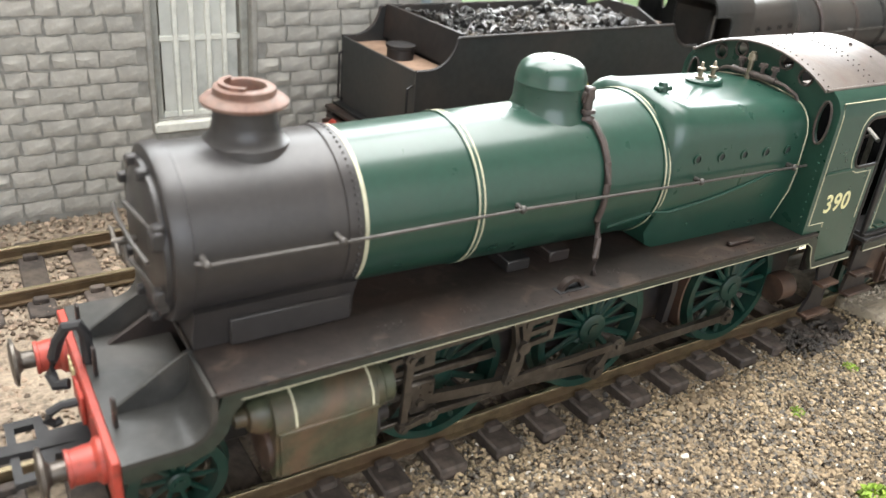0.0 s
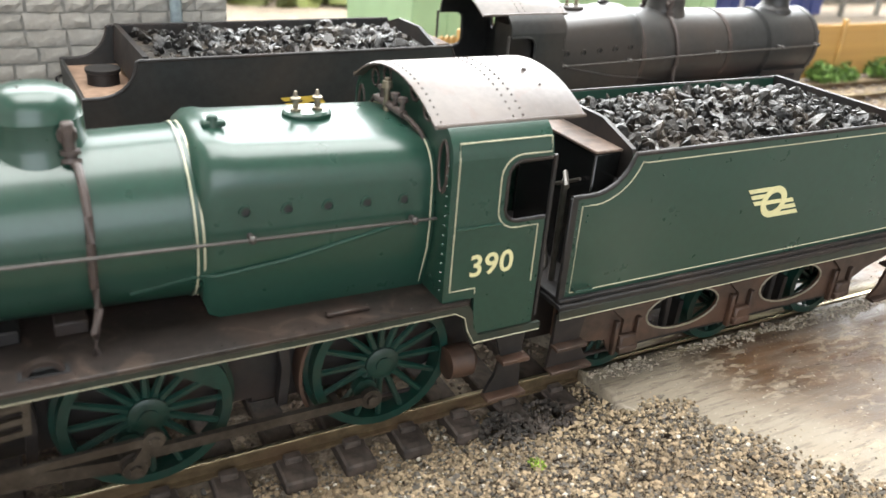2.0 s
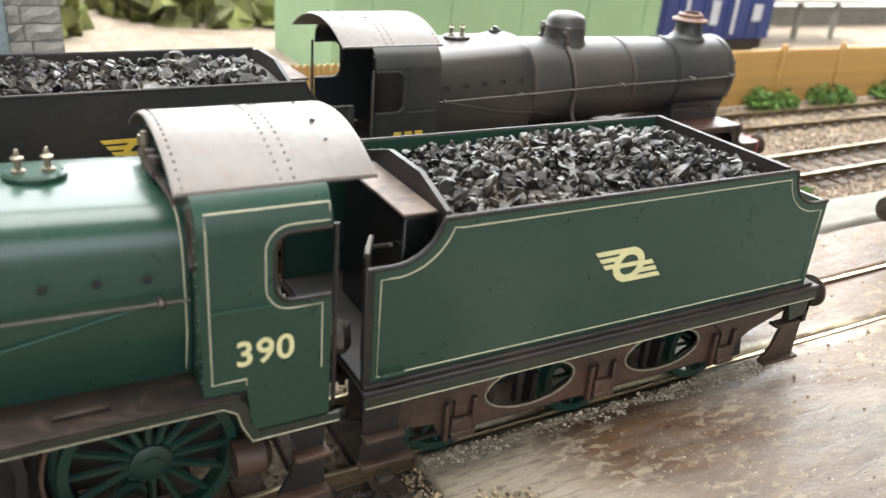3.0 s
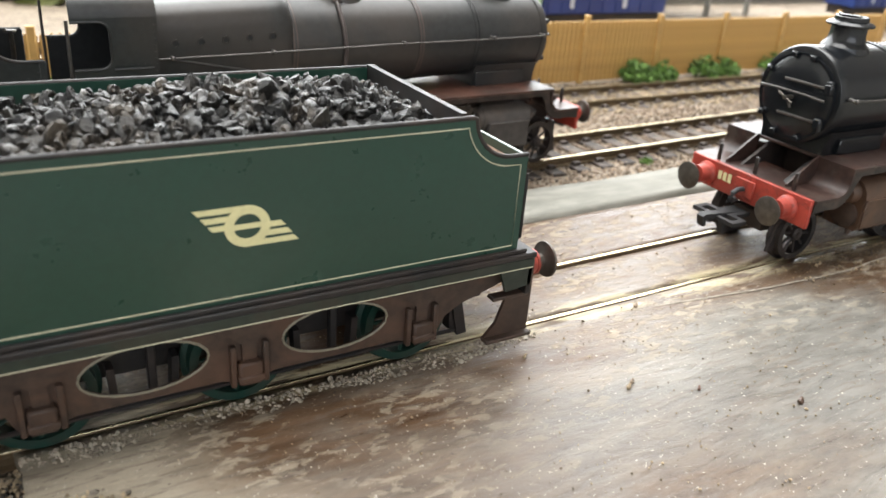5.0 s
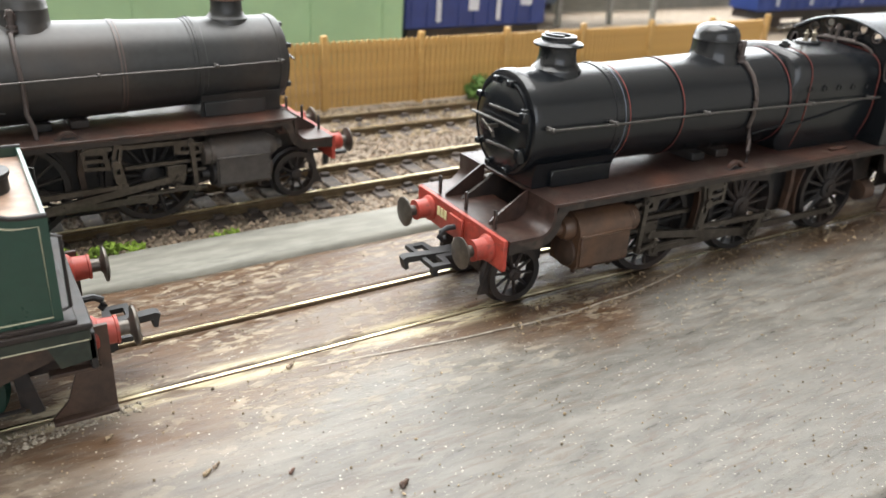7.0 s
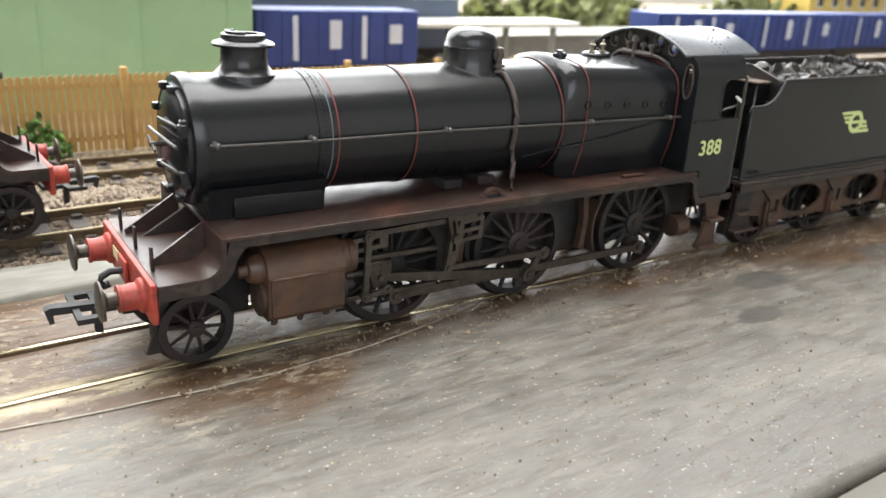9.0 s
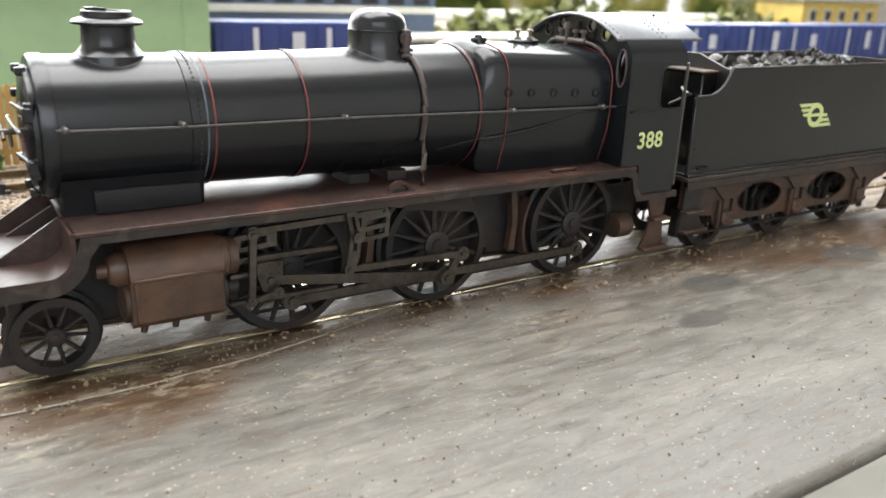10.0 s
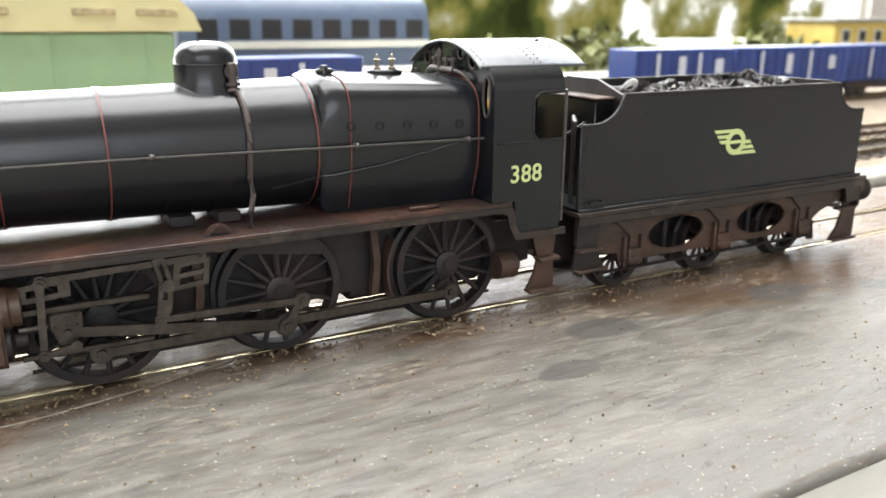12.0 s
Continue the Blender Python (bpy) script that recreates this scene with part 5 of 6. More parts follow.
    # cylinders
    for s in (-1, 1):
        bm = B()
        prof = [(s * 8.5, 8.0), (s * 16.3, 8.0), (s * 17.0, 8.9), (s * 17.0, 14.8), (s * 17.3, 15.6), (s * 16.9, 17.4), (s * 15.7, 18.9), (s * 14.0, 19.7), (s * 11.5, 19.8), (s * 8.5, 19.8)]
        loft(bm, [[(x, y, z) for y, z in prof] for x in (58.8, 72.2)])
        c = part("cylinder", bm, L["cyl"], loco, "", 30)
        part("cladding_panel", box(B(), 59.3, 71.9, s * 17.0, s * 17.4, 8.9, 15.3, 0.12), L["cyl"], c)
        part("cladding_lip", box(B(), 59.0, 72.1, s * 17.0, s * 17.75, 15.2, 15.7, 0.15), L["cyl"], c)
        part("rivets", studs(B(), [(60 + 0.05, s * 17.42, 9.6 + 1.3 * i) for i in range(5)] + [(71.2, s * 17.42, 9.6 + 1.3 * i) for i in range(5)] + [(63 + 2.2 * i, s * 17.42, 9.4) for i in range(4)], 0.17, (0, s, 0)), L["cyl"], c)
        part("valve_cover", lathe(B(), [(2.5, 0), (2.6, -1.2), (2.0, -2.4), (1.2, -2.6), (1.1, -4.0), (0.2, -4.1)], (58.9, s * 13.6, 16.4), "x", 22), L["cyl"], c)
        part("cylinder_cover", lathe(B(), [(3.1, 0), (3.1, -0.7), (2.4, -1.0), (0.4, -1.3)], (58.9, s * 13.4, 11.2), "x", 22), frame_rust, c)
        part("rear_cover", lathe(B(), [(3.2, 0), (3.2, 1.0), (2.9, 1.3), (2.9, 2.6), (1.2, 2.8)], (72.1, s * 13.9, 16.3), "x", 22), L["cyl"], c)
        part("rear_cover", lathe(B(), [(3.0, 0), (3.0, 0.8), (1.4, 1.4), (1.2, 3.0), (0.5, 3.1)], (72.1, s * 13.6, 11.0), "x", 22), frame_dark, c)
        for x in (61, 65.6, 70.4):
            part("drain_cock", cyl(B(), (x, s * 14, 8.1), (x - 0.3, s * 14, 6.2), 0.7, 0.5, 8), frame_rust, c)
        if L["line"]:
            for x in (61.2, 71.2):
                part("lining", loft(B(), [[(x + o, y * 1.004, z + 0.05) for y, z in prof[4:9]] for o in (0, 0.3)], closed=False, caps=False), cream_line, c)
        # rods and valve gear
        ca = radians(L["crank"] if s < 0 else L["crank"] + 90)
        px, pz = 4.8 * math.cos(ca), 4.8 * math.sin(ca)
        yc = s * 12.2
        p1, p2, p3 = ((ax + px, yc, 10.9 + pz) for ax in (85.4, 114.4, 147.4))
        rod("coupling_rod", p1, p2, 0.75, 0.75, 0.9, (1.6, 1.9), rod_steel, loco, s)
        rod("coupling_rod", p2, p3, 0.75, 0.7, 0.9, (1.9, 1.6), rod_steel, loco, s)
        xh = (80.5 + 0.25 * px, s * 13.9, 11.2)
        rod("connecting_rod", xh, (p2[0], s * 13.5, p2[2]), 0.75, 1.0, 1.0, (1.2, 2.0), rod_steel, loco, s)
        bm = box(B(), 74.0, 92.5, s * 13.2 - 0.6, s * 13.2 + 0.6, 14.3, 15.3, 0.15)
        box(bm, 74.0, 92.5, s * 13.2 - 0.6, s * 13.2 + 0.6, 7.4, 8.2, 0.15)
        part("slide_bar", bm, rod_steel, loco)
        bm = box(B(), xh[0] - 2.4, xh[0] + 2.4, s * 13.6 - 0.9, s * 13.6 + 0.9, 11.6, 14.4, 0.3)
        plate(bm, [(xh[0] - 2.0, 11.8), (xh[0] + 2.0, 11.8), (xh[0] + 1.2, 9.4), (xh[0] - 1.2, 9.4)], s * 13.0, s * 14.4)
        studs(bm, [(xh[0] + dx, s * 14.55, z) for dx in (-1.5, 0, 1.5) for z in (12.3, 13.6)], 0.22, (0, s, 0))
        part("crosshead", bm, rod_steel, loco)
        part("piston_rod", cyl(B(), (74, s * 13.6, 12.4), (xh[0], s * 13.6, 12.4), 0.55), steel, loco)
        bm = plate(B(), [(74.6, 16.6), (81.4, 17.0), (81.4, 19.4), (80.4, 19.9), (74.6, 19.2)], s * 14.0, s * 14.9, "xz", [[(75.6, 17.4), (77.0, 17.5), (77.0, 18.6), (75.6, 18.5)], [(78.0, 17.6), (79.8, 17.7), (79.8, 18.9), (78.0, 18.7)]])
        part("valve_guide", bm, rod_steel, loco)
        rod("combination_lever", (77.4, s * 15.3, 19.4), (76.9, s * 15.3, 8.6), 0.55, 0.5, 0.7, (0.9, 0.9), rod_steel, loco, s)
        rod("union_link", (76.9, s * 15.6, 8.6), (81.3, s * 15.6, 9.4), 0.4, 0.4, 0.6, (0.8, 0.8), rod_steel, loco, s)
        rod("radius_rod", (77.6, s * 14.9, 19.8), (100.5, s * 14.9, 20.4), 0.5, 0.5, 0.6, (0.9, 0.7), rod_steel, loco, s)
        bm = plate(B(), [(92.8, 21.2), (94.6, 21.4), (95.6, 17.4), (95.3, 13.6), (94.3, 10.9), (92.7, 10.9), (93.1, 14.2), (93.6, 17.4)], s * 15.4, s * 16.3, "xz", [[(93.6, 20.4), (94.2, 20.5), (94.9, 17.4), (94.7, 14.6), (93.9, 14.6), (94.3, 17.4)]])
        cyl(bm, (94.8, s * 15.2, 16.9), (94.8, s * 16.9, 16.9), 1.0, None, 12)
        part("expansion_link", bm, rod_steel, loco)
        bm = plate(B(), [(95.5, 15.4), (101.2, 15.9), (101.6, 20.2), (96.2, 19.8)], s * 14.6, s * 15.2, "xz", [[(96.8, 16.3), (100.4, 16.6), (100.5, 17.6), (96.9, 17.3)], [(97.0, 18.1), (100.6, 18.4), (100.7, 19.4), (97.1, 19.1)]])
        part("link_bracket", bm, rod_steel, loco)
        ecc = (p2[0] + 2.5, s * 15.7, p2[2] + 4.6)
        rod("eccentric_rod", (93.4, s * 16.0, 11.5), ecc, 0.5, 0.6, 0.7, (0.95, 1.3), rod_steel, loco, s)
        rod("return_crank", (p2[0], s * 14.7, p2[2]), (ecc[0], s * 14.9, ecc[2]), 0.8, 0.6, 0.8, (1.5, 1.0), rod_steel, loco, s)
        for x in (99.5, 131.5):
            part("brake_hanger", plate(B(), [(x, 21), (x + 1.4, 21), (x + 2.2, 13), (x + 1.6, 7.0), (x + 0.2, 7.0), (x + 0.9, 13)], s * 7.6, s * 9.2), frame_dark if livery == "green" else frame_rust, loco)
        part("brake_rod", cyl(B(), (75, s * 7.8, 3.2), (158, s * 7.8, 3.2), 0.35, None, 6), frame_dark, loco)
        part("splasher", plate(B(), arc(147.4, 10.9, 12.7, 150, 205, 8) + list(reversed(arc(147.4, 10.9, 12.2, 150, 205, 8))), s * 6.6, s * 9.6), frame_rust, loco)
    # cab
    cab = part("cab_floor", box(B(), 153, 169.5, -15.8, 15.8, 22.4, 23.2), frame_dark, loco)
    for s in (-1, 1):
        side = [(152.9, 23.5), (157.9, 23.5), (158.4, 17.4), (168.3, 17.4), (168.3, 34.4)] + [(163.6, 34.4)] + list(reversed(arc(163.6, 36.6, 2.2, 180, 270, 5))) + arc(163.6, 41.2, 2.2, 180, 90, 5) + [(168.3, 43.4), (168.3, 44.0), (152.9, 44.0)]
        cs = part("cab_side", plate(B(), side, s * 16.6, s * 16.0), paint, loco)
        up = [(16.6, 44.0), (16.5, 45.0), (16.1, 46.0), (15.4, 47.0), (14.3, 47.9), (13.9, 47.6), (15.0, 46.7), (15.6, 45.8), (15.9, 44.8), (16.0, 44.0)]
        part("cab_eave", loft(B(), [[(x, s * y, z) for y, z in up] for x in (152.9, 168.3)]), paint, cs)
        edge = [(168.3, 34.5), (163.6, 34.5)] + list(reversed(arc(163.6, 36.6, 2.1, 180, 270, 5))) + arc(163.6, 41.2, 2.1, 180, 90, 5) + [(168.3, 43.3)]
        part("opening_beading", tube(B(), [(x, s * 16.5, z) for x, z in edge], 0.3, 6), paint if livery != "green" else frame_dark, cs)
        part("handrail", cyl(B(), (168.9, s * 16.4, 18.5), (168.9, s * 16.4, 43.6), 0.32, None, 8), handrail_steel if livery != "green" else frame_dark, cs)
        part("rivets", studs(B(), [(153.5, s * 16.62, 25 + 1.25 * i) for i in range(15)] + [(167.6, s * 16.62, 18.6 + 1.25 * i) for i in range(12)] + [(159.4 + 1.25 * i, s * 16.62, 18.0) for i in range(7)] + [(154.5 + 1.2 * i, s * 16.62, 35.2) for i in range(5)], 0.17, (0, s, 0)), paint, cs)
        part("rain_strip", tube(B(), [(154, s * 16.7, 34.4), (161.2, s * 16.7, 34.4)], 0.25, 6), paint, cs)
        if L["line"]:
            ln = [(153.9, 44.3), (153.9, 25.1), (157.9, 25.1), (157.9, 24.2)]
            part("lining", tube(B(), [(x, s * 16.64, z) for x, z in ln], 0.11, 5), cream_line, cs)
            ln = [(168.0, 46.2), (168.0, 44.2), (163.4, 44.2)] + arc(163.4, 41.2, 3.0, 90, 180, 5) + arc(163.4, 36.6, 3.0, 180, 270, 5) + [(167.2, 33.6), (167.2, 24.6)]
            part("lining", tube(B(), [(x, s * (16.64 if z < 45 else 16.2), z) for x, z in ln], 0.11, 5), cream_line, cs)
            part("lining", tube(B(), [(153.9, s * 16.62, 44.3), (153.9, s * 16.2, 46.3), (168.0, s * 16.2, 46.3)], 0.11, 5), cream_line, cs)
        if L["number"]:
            lettering("number", L["number"], 4.6, (160.2, s * 16.66, 28.4), L["letter"], cs, 0 if s < 0 else 180)
        else:
            part("number_bars", [box(b2, x, x + 1.8, min(s * 16.6, s * 16.72), max(s * 16.6, s * 16.72), 27.0, 30.2) for b2 in [B()] for x in (156.6, 159.2, 161.8)][0], L["letter"], cs)
        st = part("cab_step", plate(B(), [(162.6, 17.2), (168.6, 17.2), (168.0, 11.5), (168.4, 4.8), (161.8, 4.8), (163.6, 8.0), (164.4, 11.5)], s * 15.6, s * 15.0), frame_dark if livery == "green" else frame_rust, loco)
        for z, xa in ((11.2, 163.8), (4.9, 161.8)):
            part("tread", box(B(), xa, 168.6, min(s * 15.0, s * 17.4), max(s * 15.0, s * 17.4), z - 0.35, z + 0.35, 0.12), frame_rust, st)
        part("injector", lathe(B(), [(0.5, 0), (2.6, 0.2), (2.7, 4.0), (1.6, 5.0), (0.3, 5.1)], (157.0, s * 11.5, 9.5), "x", 16), frame_rust, loco)
    half = [(16.0, 23.4), (16.0, 44.0), (15.5, 46.0), (14.0, 47.7)] + [(24.1 * math.sin(radians(a)), 28.2 + 24.1 * math.cos(radians(a))) for a in (32, 26, 20, 14, 8, 3)]
    outline = [(-y, z) for y, z in half] + [(y, z) for y, z in reversed(half)]
    holes = [oval(sx * 14.0, 42.6, 1.15, 3.4) for sx in (-1, 1)] + [oval(sx * 8.8, 48.6, 1.2, 1.2, 14) for sx in (-1, 1)] + [oval(sx * 4.6, 50.1, 1.2, 1.2, 14) for sx in (-1, 1)]
    fr = part("cab_front", plate(B(), outline, 153.0, 153.7, "yz", holes), paint, loco)
    for hole in holes:
        c = (sum(p[0] for p in hole) / len(hole), sum(p[1] for p in hole) / len(hole))
        part("window_rim", tube(B(), [(152.9, c[0] + (p[0] - c[0]) * 1.05, c[1] + (p[1] - c[1]) * 1.05) for p in hole], 0.22, 6, True), rust_rim if livery == "grimy" else rivet_dark, fr)
    part("rivets", studs(B(), [(152.9, sx * 15.4, 25 + 1.4 * i) for i in range(14) for sx in (-1, 1)], 0.17, (-1, 0, 0)), paint, fr)
    fitting = brass if livery == "green" else rivet_dark
    part("whistle", cyl(cyl(B(), (151.2, 0.8, 45.6), (151.2, 0.8, 50.6), 0.5, 0.42, 10), (151.2, 0.8, 49.2), (151.2, 0.8, 50.2), 0.8, 0.7, 10), fitting, fr)
    bm = cyl(B(), (151.4, -4.6, 46.9), (151.4, 4.4, 46.9), 0.6, None, 10)
    for y in (-4.0, -1.6, 2.8):
        cyl(bm, (151.4, y, 46.6), (151.4, y, 48.7), 0.42, 0.36, 8)
        cyl(bm, (151.4, y, 48.5), (151.4, y, 49.1), 0.75, 0.7, 8)
    part("steam_manifold", bm, rivet_dark, fr)
    for y in (-4.2, 4.0):
        part("steam_pipe", tube(B(), [(151.4, y, 46.9), (151.6, y * 1.5, 46.6), (152.2, y * 2.0, 45.6), (152.5, y * 2.3, 43.6), (152.8, y * 2.5, 42.4)], 0.34, 7), rivet_dark, fr)
    secs = []
    for x in (151.4, 151.9, 174.3, 174.8):
        o = 0.25 if x in (151.4, 174.8) else 0.0
        top = [(24.6 * math.sin(radians(a)), 27.85 + (24.6 - o) * math.cos(radians(a))) for a in range(-35, 36, 5)]
        low = [(24.1 * math.sin(radians(a)), 27.85 + 24.1 * math.cos(radians(a))) for a in range(35, -36, -5)]
        secs.append([(x, y, z) for y, z in top + low])
    roof = part("cab_roof", loft(B(), secs), L["roof"], loco)
    bm = B()
    for x in (152.4, 163.2, 164.8):
        for a in range(-33, 34, 3):
            n_ = (0, math.sin(radians(a)), math.cos(radians(a)))
            studs(bm, [(x, 24.62 * n_[1], 27.85 + 24.62 * n_[2])], 0.2, n_)
    for x, a in ((170.2, -10), (170.4, -20), (170.4, 8), (165.5, 10)):
        n_ = (0, math.sin(radians(a)), math.cos(radians(a)))
        studs(bm, [(x, 24.65 * n_[1], 27.85 + 24.65 * n_[2])], 0.5 if a == -10 else 0.25, n_)
    part("rivets", bm, rivet_dark, roof)
    for s in (-1, 1):
        part("gutter", tube(B(), [(151.5, s * 14.0, 47.95), (174.7, s * 14.0, 47.95)], 0.3, 6), L["roof"], roof)
    part("backhead", box(B(), 153.8, 157.5, -7.5, 7.5, 23.2, 44, 1.5), frame_dark, loco)
    return loco


def tender(livery, at):
    L = LIVERIES[livery]
    paint = L["paint"]
    if livery == "black":
        paint = loco_black
    t = thing("tender", "%s model tender with high sides coupled behind its locomotive" % L["text"], "tender", "model tenders", at)
    edge = [(173.2, 36.4), (176.2, 36.4)] + arc(176.4, 43.8, 7.4, -90, -14, 8) + [(248.4, 42.0)] + arc(255.6, 42.4, 6.8, 185, 268, 8) + [(258.6, 35.6)]
    side = [(173.2, 20.0)] + edge + [(258.6, 20.0)]
    for s in (-1, 1):
        sd = part("side", plate(B(), side, s * 16.2, s * 15.5), paint, t)
        part("beading", tube(B(), [(x, s * 16.0, z) for x, z in edge], 0.38, 8), frame_dark, sd)
        part("beading", box(B(), 172.9, 174.2, s * 16.0 - 0.35, s * 16.0 + 0.35, 19, 36.4, 0.15), paint if livery != "green" else frame_dark, sd)
        if L["line"]:
            ln = [(175.0, 20.8), (175.0, 35.0), (177.0, 35.0)] + arc(176.6, 43.8, 8.9, -85, -20, 8) + [(186.0, 40.6), (247.2, 40.6)] + arc(255.6, 42.4, 8.2, 192, 262, 8) + [(257.4, 34.2), (257.4, 20.8)]
            part("lining", tube(B(), [(x, s * 16.22, z) for x, z in ln], 0.11, 5, True), cream_line, sd)
        emblem(sd, 215.5, 30.6, s * 16.2, 13.6, L["letter"] if livery != "green" else cream_letter, s)
        part("rivets", studs(B(), [(174.5, s * 16.25, 21 + 1.5 * i) for i in range(10)] + [(189.5, s * 16.25, 38.2), (194.6, s * 16.25, 38.6), (176.2, s * 16.25, 33.4), (176.2, s * 16.25, 32.4)], 0.22, (0, s, 0)), paint, sd)
        part("step_handle", tube(B(), [(175.5, s * 16.2, 21.4), (175.5, s * 17.0, 21.2), (178.6, s * 17.0, 21.2), (178.6, s * 16.2, 21.4)], 0.25, 6), paint, sd)
        part("rear_handrail", tube(B(), [(258.7, s * 15.0, 32.4), (259.8, s * 15.0, 32.0), (259.8, s * 15.0, 21.4), (258.7, s * 15.0, 21.0)], 0.28, 6), frame_dark, t)
        # outside frame with oval openings
        prof = [(174.5, 18.3), (174.5, 12.0), (178.5, 9.8), (185.4, 9.0), (186.5, 6.6), (192.3, 6.6), (193.4, 6.9), (211.6, 6.9), (212.7, 6.6), (218.5, 6.6), (219.6, 6.9), (238.8, 6.9), (239.9, 6.6), (245.7, 6.6), (247.3, 9.4), (250, 11), (258, 13.5), (262, 14), (262, 18.3)]
        holes = [[(cx + 8.2 * math.cos(radians(a)), 11.7 + 3.65 * math.sin(radians(a))) for a in range(180, -180, -15)] for cx in (202.0, 228.8)]
        fr = part("outside_frame", plate(B(), prof, s * 14.4, s * 13.8, "xz", holes), frame_rust if livery != "grimy" else weathered, t)
        for hole in holes:
            part("frame_rim", tube(B(), [(x, s * 14.4, z) for x, z in hole], 0.2, 6, True), faint_cream if livery == "green" else frame_rust, fr)
            cx = sum(p[0] for p in hole) / len(hole)
            part("brake_hanger", box(B(), cx + 1.0, cx + 2.2, s * 9 - 0.7, s * 9 + 0.7, 4.5, 17, 0.2), frame_dark, t)
        for x in (189.4, 215.6, 242.8):
            bm = box(B(), x - 1.7, x + 1.7, min(s * 14.2, s * 16.0), max(s * 14.2, s * 16.0), 6.2, 9.9, 0.35)
            box(bm, x - 1.9, x + 1.9, min(s * 14.2, s * 16.3), max(s * 14.2, s * 16.3), 6.8, 7.9, 0.2)
            ab = part("axlebox", bm, frame_rust, fr, "rusty brown axlebox")
            bm = plate(B(), [(x - 5.6, 15.6), (x - 4.8, 15.9), (x - 1.0, 12.5), (x - 1.0, 9.6), (x + 1.0, 9.6), (x + 1.0, 12.5), (x + 4.8, 15.9), (x + 5.6, 15.6), (x + 5.6, 16.9), (x - 5.6, 16.9)], s * 14.4, s * 15.0)
            part("horn_plate", bm, frame_rust, fr)
            for o in (-2.3, 2.3):
                part("axle_guard", box(B(), x + o - 0.4, x + o + 0.4, min(s * 14.4, s * 15.4), max(s * 14.4, s * 15.4), 6.0, 12.5, 0.12), frame_rust, fr)
            wheel_mesh(7.2, 12, s, x, 7.2, t, L["wheel"])
            for o in (-9.2, 9.2):
                part("brake_block", plate(B(), [(x + o - 0.5, 3.2), (x + o + 0.5, 3.0), (x + o * 0.96 + 0.5, 9.5), (x + o * 0.96 - 0.5, 9.5)], s * 7.4, s * 9.6), frame_dark, t)
        part("brake_rod", cyl(B(), (184, s * 10.4, 3.6), (252, s * 10.4, 3.6), 0.4, None, 6), frame_dark, t)
        part("guard_iron", plate(B(), [(250.5, 13.5), (252.2, 13.5), (253.4, 8.0), (254.6, 2.4), (252.8, 2.2), (251.6, 7.6)], s * 9.4, s * 10.2), frame_dark, t)
        for xs_, zz in (((172.8, 180.6), (11.6, 7.4)), ((255.2, 264.2), (11.0, 2.9))):
            a, b = xs_
            st = part("step", plate(B(), [(a + 0.6, 17.2), (b - 1.4, 17.2), (b - 2.2, zz[0]), (b, zz[1]), (a, zz[1]), (a + 0.6, zz[0])] if a < 200 else [(a + 4.0, 17.0), (b, 17.0), (b, zz[1]), (a, zz[1]), (a + 2.4, 5.5), (a + 3.8, 9.5)], s * (16.2 if a < 200 else 14.2), s * (15.6 if a < 200 else 13.6)), frame_dark if a < 200 else frame_rust, t)
            for z in zz:
                part("tread", box(B(), a if z < 10 else a + 0.4, b if z < 10 else b - 1.6, min(s * (15.7 if a < 200 else 13.7), s * (17.9 if a < 200 else 15.6)), max(s * (15.7 if a < 200 else 13.7), s * (17.9 if a < 200 else 15.6)), z - 0.35, z + 0.3, 0.12), frame_rust, st)
        part("step_bracket", plate(B(), [(255.6, 17.0), (262.0, 17.0), (262.0, 13.2), (257.2, 12.6), (256.4, 15.0)], s * 16.4, s * 15.8), L["edge"], t)
        buffer_set(t, 262.2, 1, s * 11.8, 14.5)
        part("footplate_valance", box(B(), 173.0, 261.6, s * 17.0 - 0.25, s * 17.0 + 0.25, 16.7, 18.4, 0.1), L["edge"], t)
        if L["line"]:
            part("edge_line", tube(B(), [(173.2, s * 17.28, 16.85), (261.4, s * 17.28, 16.85)], 0.09, 5), cream_line, t)
    for x in (189.4, 215.6, 242.8):
        part("axle", cyl(B(), (x, -9, 7.2), (x, 9, 7.2), 1.2), frame_dark, t)
    part("footplate", box(B(), 172.8, 262.0, -17.4, 17.4, 18.4, 19.4, 0.2), frame_dark if livery == "green" else plate_brown, t)
    part("ledge", box(B(), 173.0, 260.2, -16.9, 16.9, 19.4, 20.1, 0.15), frame_dark if livery == "green" else loco_black, t)
    part("back_plate", box(B(), 257.9, 258.6, -15.5, 15.5, 19.2, 35.6, 0.1), paint, t)
    part("tank_top", box(B(), 247.6, 257.9, -15.4, 15.4, 33.6, 34.2), mat("tan_rusty_tank_top", (0.30, 0.20, 0.14), 0.45, vary=0.2, scale=500, stain=(0.12, 0.07, 0.05), amount=0.6, stain_scale=110), t)
    part("coal_plate", plate(B(), [(247.0, 35.2), (248.2, 35.2), (247.6, 42.6), (246.6, 42.6)], -15.4, 15.4), frame_dark, t)
    part("filler", lathe(B(), [(3.0, 0), (3.0, 2.2), (3.3, 2.4), (3.3, 3.0), (0.3, 3.3)], (252.6, 0, 34.2), "z", 20), frame_dark, t)
    part("hopper_floor", box(B(), 186.1, 247.0, -15.4, 15.4, 34.0, 35.0), frame_dark, t)
    part("front_bulkhead", plate(B(), [(-15.4, 19.2), (15.4, 19.2), (15.4, 37.0), (13.0, 41.6), (5, 44.2), (-5, 44.2), (-13.0, 41.6), (-15.4, 37.0)], 185.3, 186.1, "yz"), frame_dark, t)
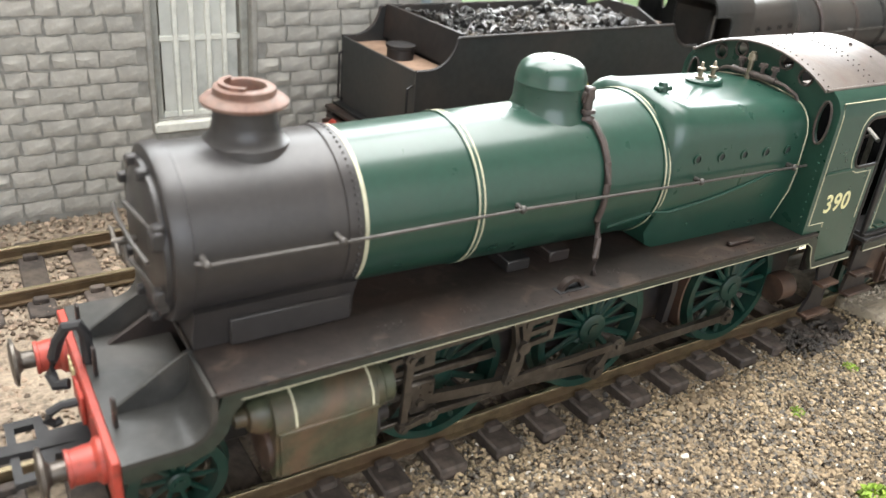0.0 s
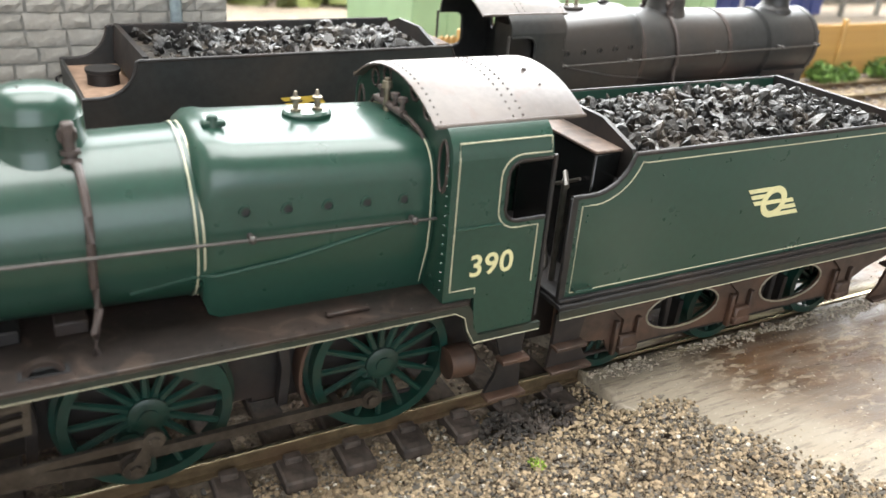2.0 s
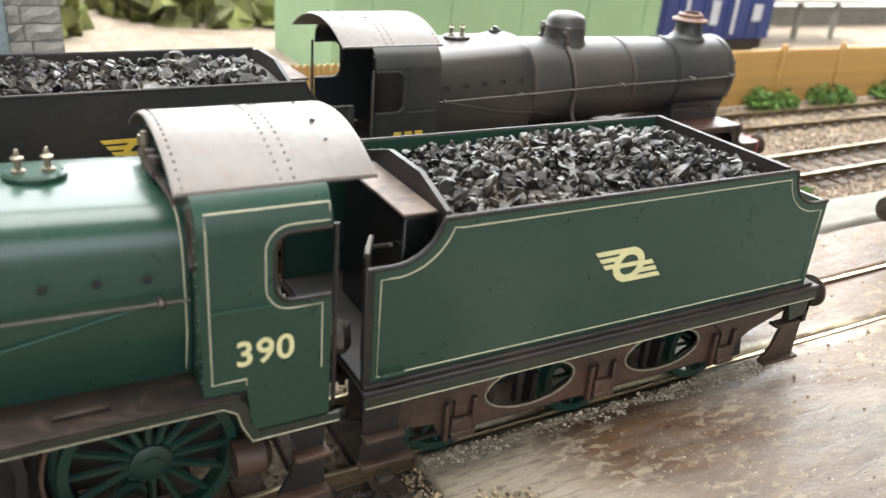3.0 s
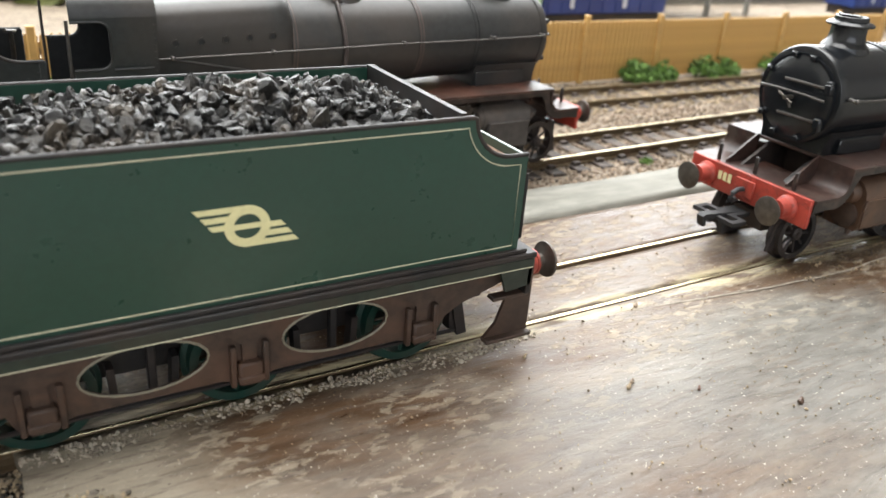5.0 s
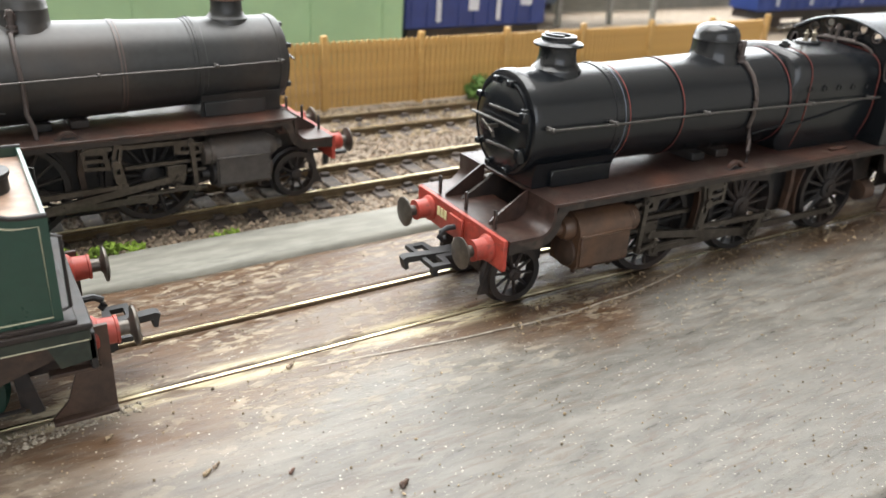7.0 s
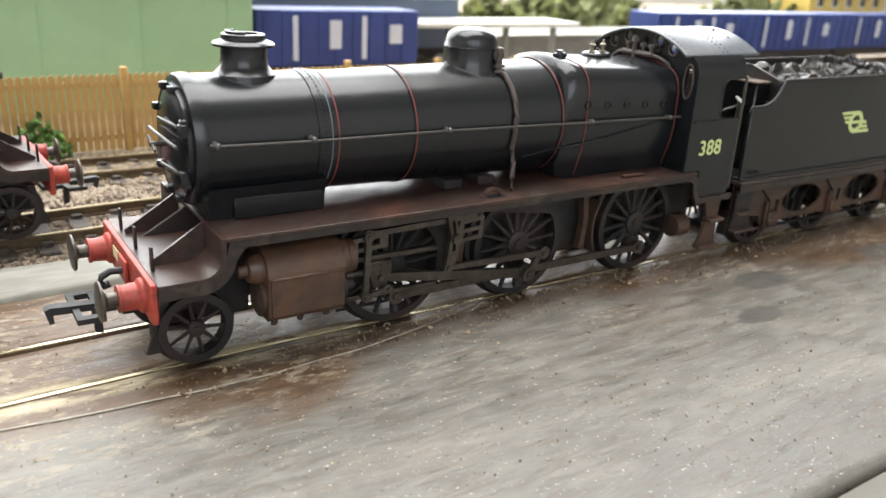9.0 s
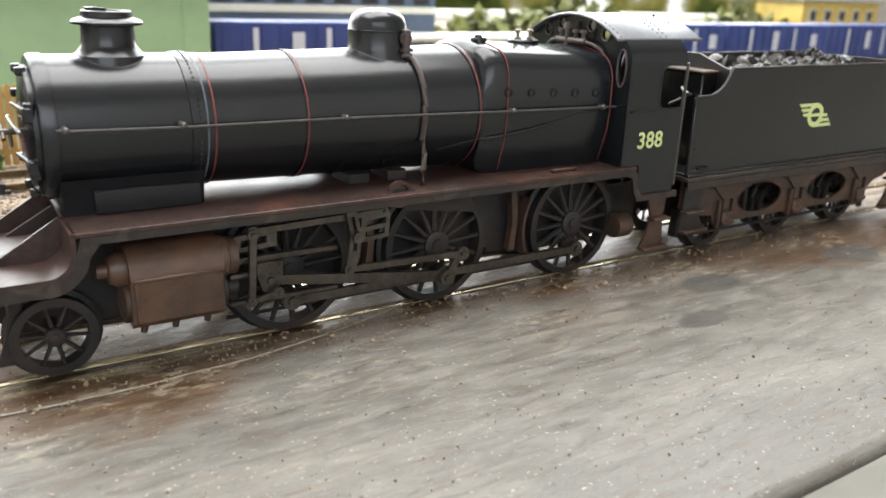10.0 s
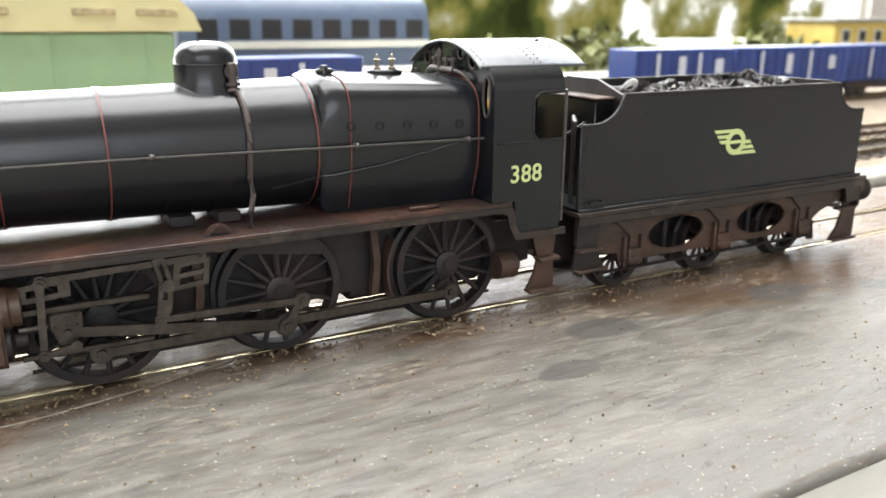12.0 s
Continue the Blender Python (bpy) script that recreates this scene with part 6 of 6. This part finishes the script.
    lk = part("locker", box(B(), 180.3, 185.2, -11.0, 9.0, 19.2, 40.6, 0.3), mat("glossy_black_locker", (0.008, 0.008, 0.008), 0.22, vary=0.2, scale=500), t)
    part("locker_top", box(B(), 180.0, 185.2, -11.3, 9.3, 40.62, 41.1, 0.15), mat("dusty_tan_locker_top", (0.10, 0.066, 0.048), 0.6, vary=0.3, scale=500, stain=(0.03, 0.024, 0.02), amount=0.8, stain_scale=170), lk, "dusty tan locker top")
    part("front_plate", box(B(), 184.4, 185.2, -15.4, 15.4, 19.2, 36.4, 0.1), frame_dark, t)
    part("fire_iron", cyl(B(), (179.6, -9.0, 36.0), (179.8, -3.0, 33.0), 0.3, None, 8), steel, t)
    part("brake_column", cyl(cyl(B(), (175.6, -10.6, 19.2), (175.6, -10.6, 37.0), 0.5, None, 8), (174.6, -12.4, 36.6), (176.8, -8.8, 37.4), 0.4, None, 8), steel, t)
    part("inner_frame", [box(b2, 176, 260, s * 5.2 - 0.4, s * 5.2 + 0.4, 6, 17.4) for b2 in [B()] for s in (-1, 1)][0], frame_dark, t)
    part("buffer_beam", box(B(), 261.2, 262.2, -16.4, 16.4, 11.4, 17.4, 0.15), frame_dark if livery == "green" else plate_brown, t)
    part("draw_hook", tube(B(), [(262.2, 0, 14.4), (264.4, 0, 14.5), (265.6, 0, 13.8), (265.8, 0, 12.8), (265.2, 0, 12.2)], 0.6, 8), rubber, t)
    part("drawbar", box(B(), 165.0, 177.0, -2, 2, 11.0, 12.5, 0.3), frame_dark, t)
    coupling(t, 261.0, 1, 8.4)
    return t


def coal(at, seed, heap, count, label, big=0.05):
    """A load of broken coal: lumps with flat cleaved faces, heaped in the bunker over a closed bed."""
    rng = np.random.default_rng(seed)
    bm = B()
    bmesh.ops.create_icosphere(bm, subdivisions=2, radius=1.0)
    bm.verts.ensure_lookup_table()
    base = np.array([v.co[:] for v in bm.verts])
    tris = np.array([[v.index for v in f.verts] for f in bm.faces])
    bm.free()
    verts, faces = [], []
    for i in range(count):
        size = rng.choice((0.6, 0.7, 0.8, 0.9, 1.1, 1.4, 1.9)) * rng.uniform(0.8, 1.25) * (1.8 if rng.random() < big else 1.0)
        if i < 14:
            size = rng.uniform(2.0, 3.2)
        x, y = rng.uniform(187.0 + size, 205.0 if i < 9 else 244.0), rng.uniform(-14.8 + size * 0.8, 14.8 - size * 0.8)
        p = base * rng.uniform(0.95, 1.05, (len(base), 1))
        for _ in range(7):
            normal = rng.normal(size=3)
            normal /= np.linalg.norm(normal)
            over = np.maximum(p @ normal - rng.uniform(0.22, 0.62), 0)
            p = p - over[:, None] * normal
        turn = np.array(Euler(rng.uniform(0, 6, 3).tolist()).to_matrix())
        p = (p * size * np.array((rng.uniform(0.9, 1.25), rng.uniform(0.75, 1.0), rng.uniform(0.55, 0.9)))) @ turn.T
        p = p + np.array((x, y, heap(x, y) + rng.uniform(-1.2, 0.35) - size * 0.3))
        faces.extend((tris + len(verts)).tolist())
        verts.extend((p * K).tolist())
    n, first = 24, len(verts)
    for a in range(n + 1):
        for b in range(13):
            x, y = 186.4 + 60.1 * a / n, -15.2 + 30.4 * b / 12
            verts.append((K * x, K * y, K * (heap(x, y) - 1.0)))
    faces.extend([first + a * 13 + b, first + a * 13 + 13 + b, first + a * 13 + 14 + b, first + a * 13 + b + 1] for a in range(n) for b in range(12))
    me = bpy.data.meshes.new("coal_load")
    me.from_pydata(verts, [], faces)
    me.materials.append(coal_black)
    ob = new("coal_load", me)
    ob.matrix_world = at
    return tagged(ob, label, "coal", "", "stuff")


PLACE_A = pose(0, 0, 0)
PLACE_C = pose(K * 292.83, K * 1.92, 0, 0, 0, -0.859)
PLACE_B = pose(K * 373.08, K * 76.96, 0, 0, 0, 180 + 2.130)
for livery, place, seed in (("green", PLACE_A, 1), ("black", PLACE_C, 2), ("grimy", PLACE_B, 3)):
    locomotive(livery, place)
    tender(livery, place)
coal(PLACE_A, 11, lambda x, y: 40.4 + 3.0 * math.exp(-((x - 222) / 24) ** 2) * (1 - (y / 17) ** 2) + 0.8 * noise.noise((x * 0.2, y * 0.2, 0)), 1700, "heaped glossy black coal in the green tender")
coal(PLACE_C, 12, lambda x, y: 40.6 + 2.2 * noise.noise((x * 0.12, y * 0.15, 3)) + (2.2 if x > 236 and abs(y) < 6 else 0), 800, "low glossy black coal in the black tender", 0.25)
coal(PLACE_B, 13, lambda x, y: 40.0 + 2.2 * (1 - (y / 17) ** 2) + 0.9 * noise.noise((x * 0.2, y * 0.2, 7)), 900, "heaped black coal in the grimy tender")
bm = B()
bmesh.ops.create_icosphere(bm, subdivisions=2, radius=2.6, matrix=Matrix.Translation((170.5, -12.0, 25.6)))
for v in bm.verts:
    v.co += Vector([0.9 * noise.noise(v.co * 0.9 + Vector((i * 9, 0, 0))) for i in range(3)])
tagged(part("coal_lump", bm, coal_black, None, "", 12), "large lump of coal on the cab floor", "coal")
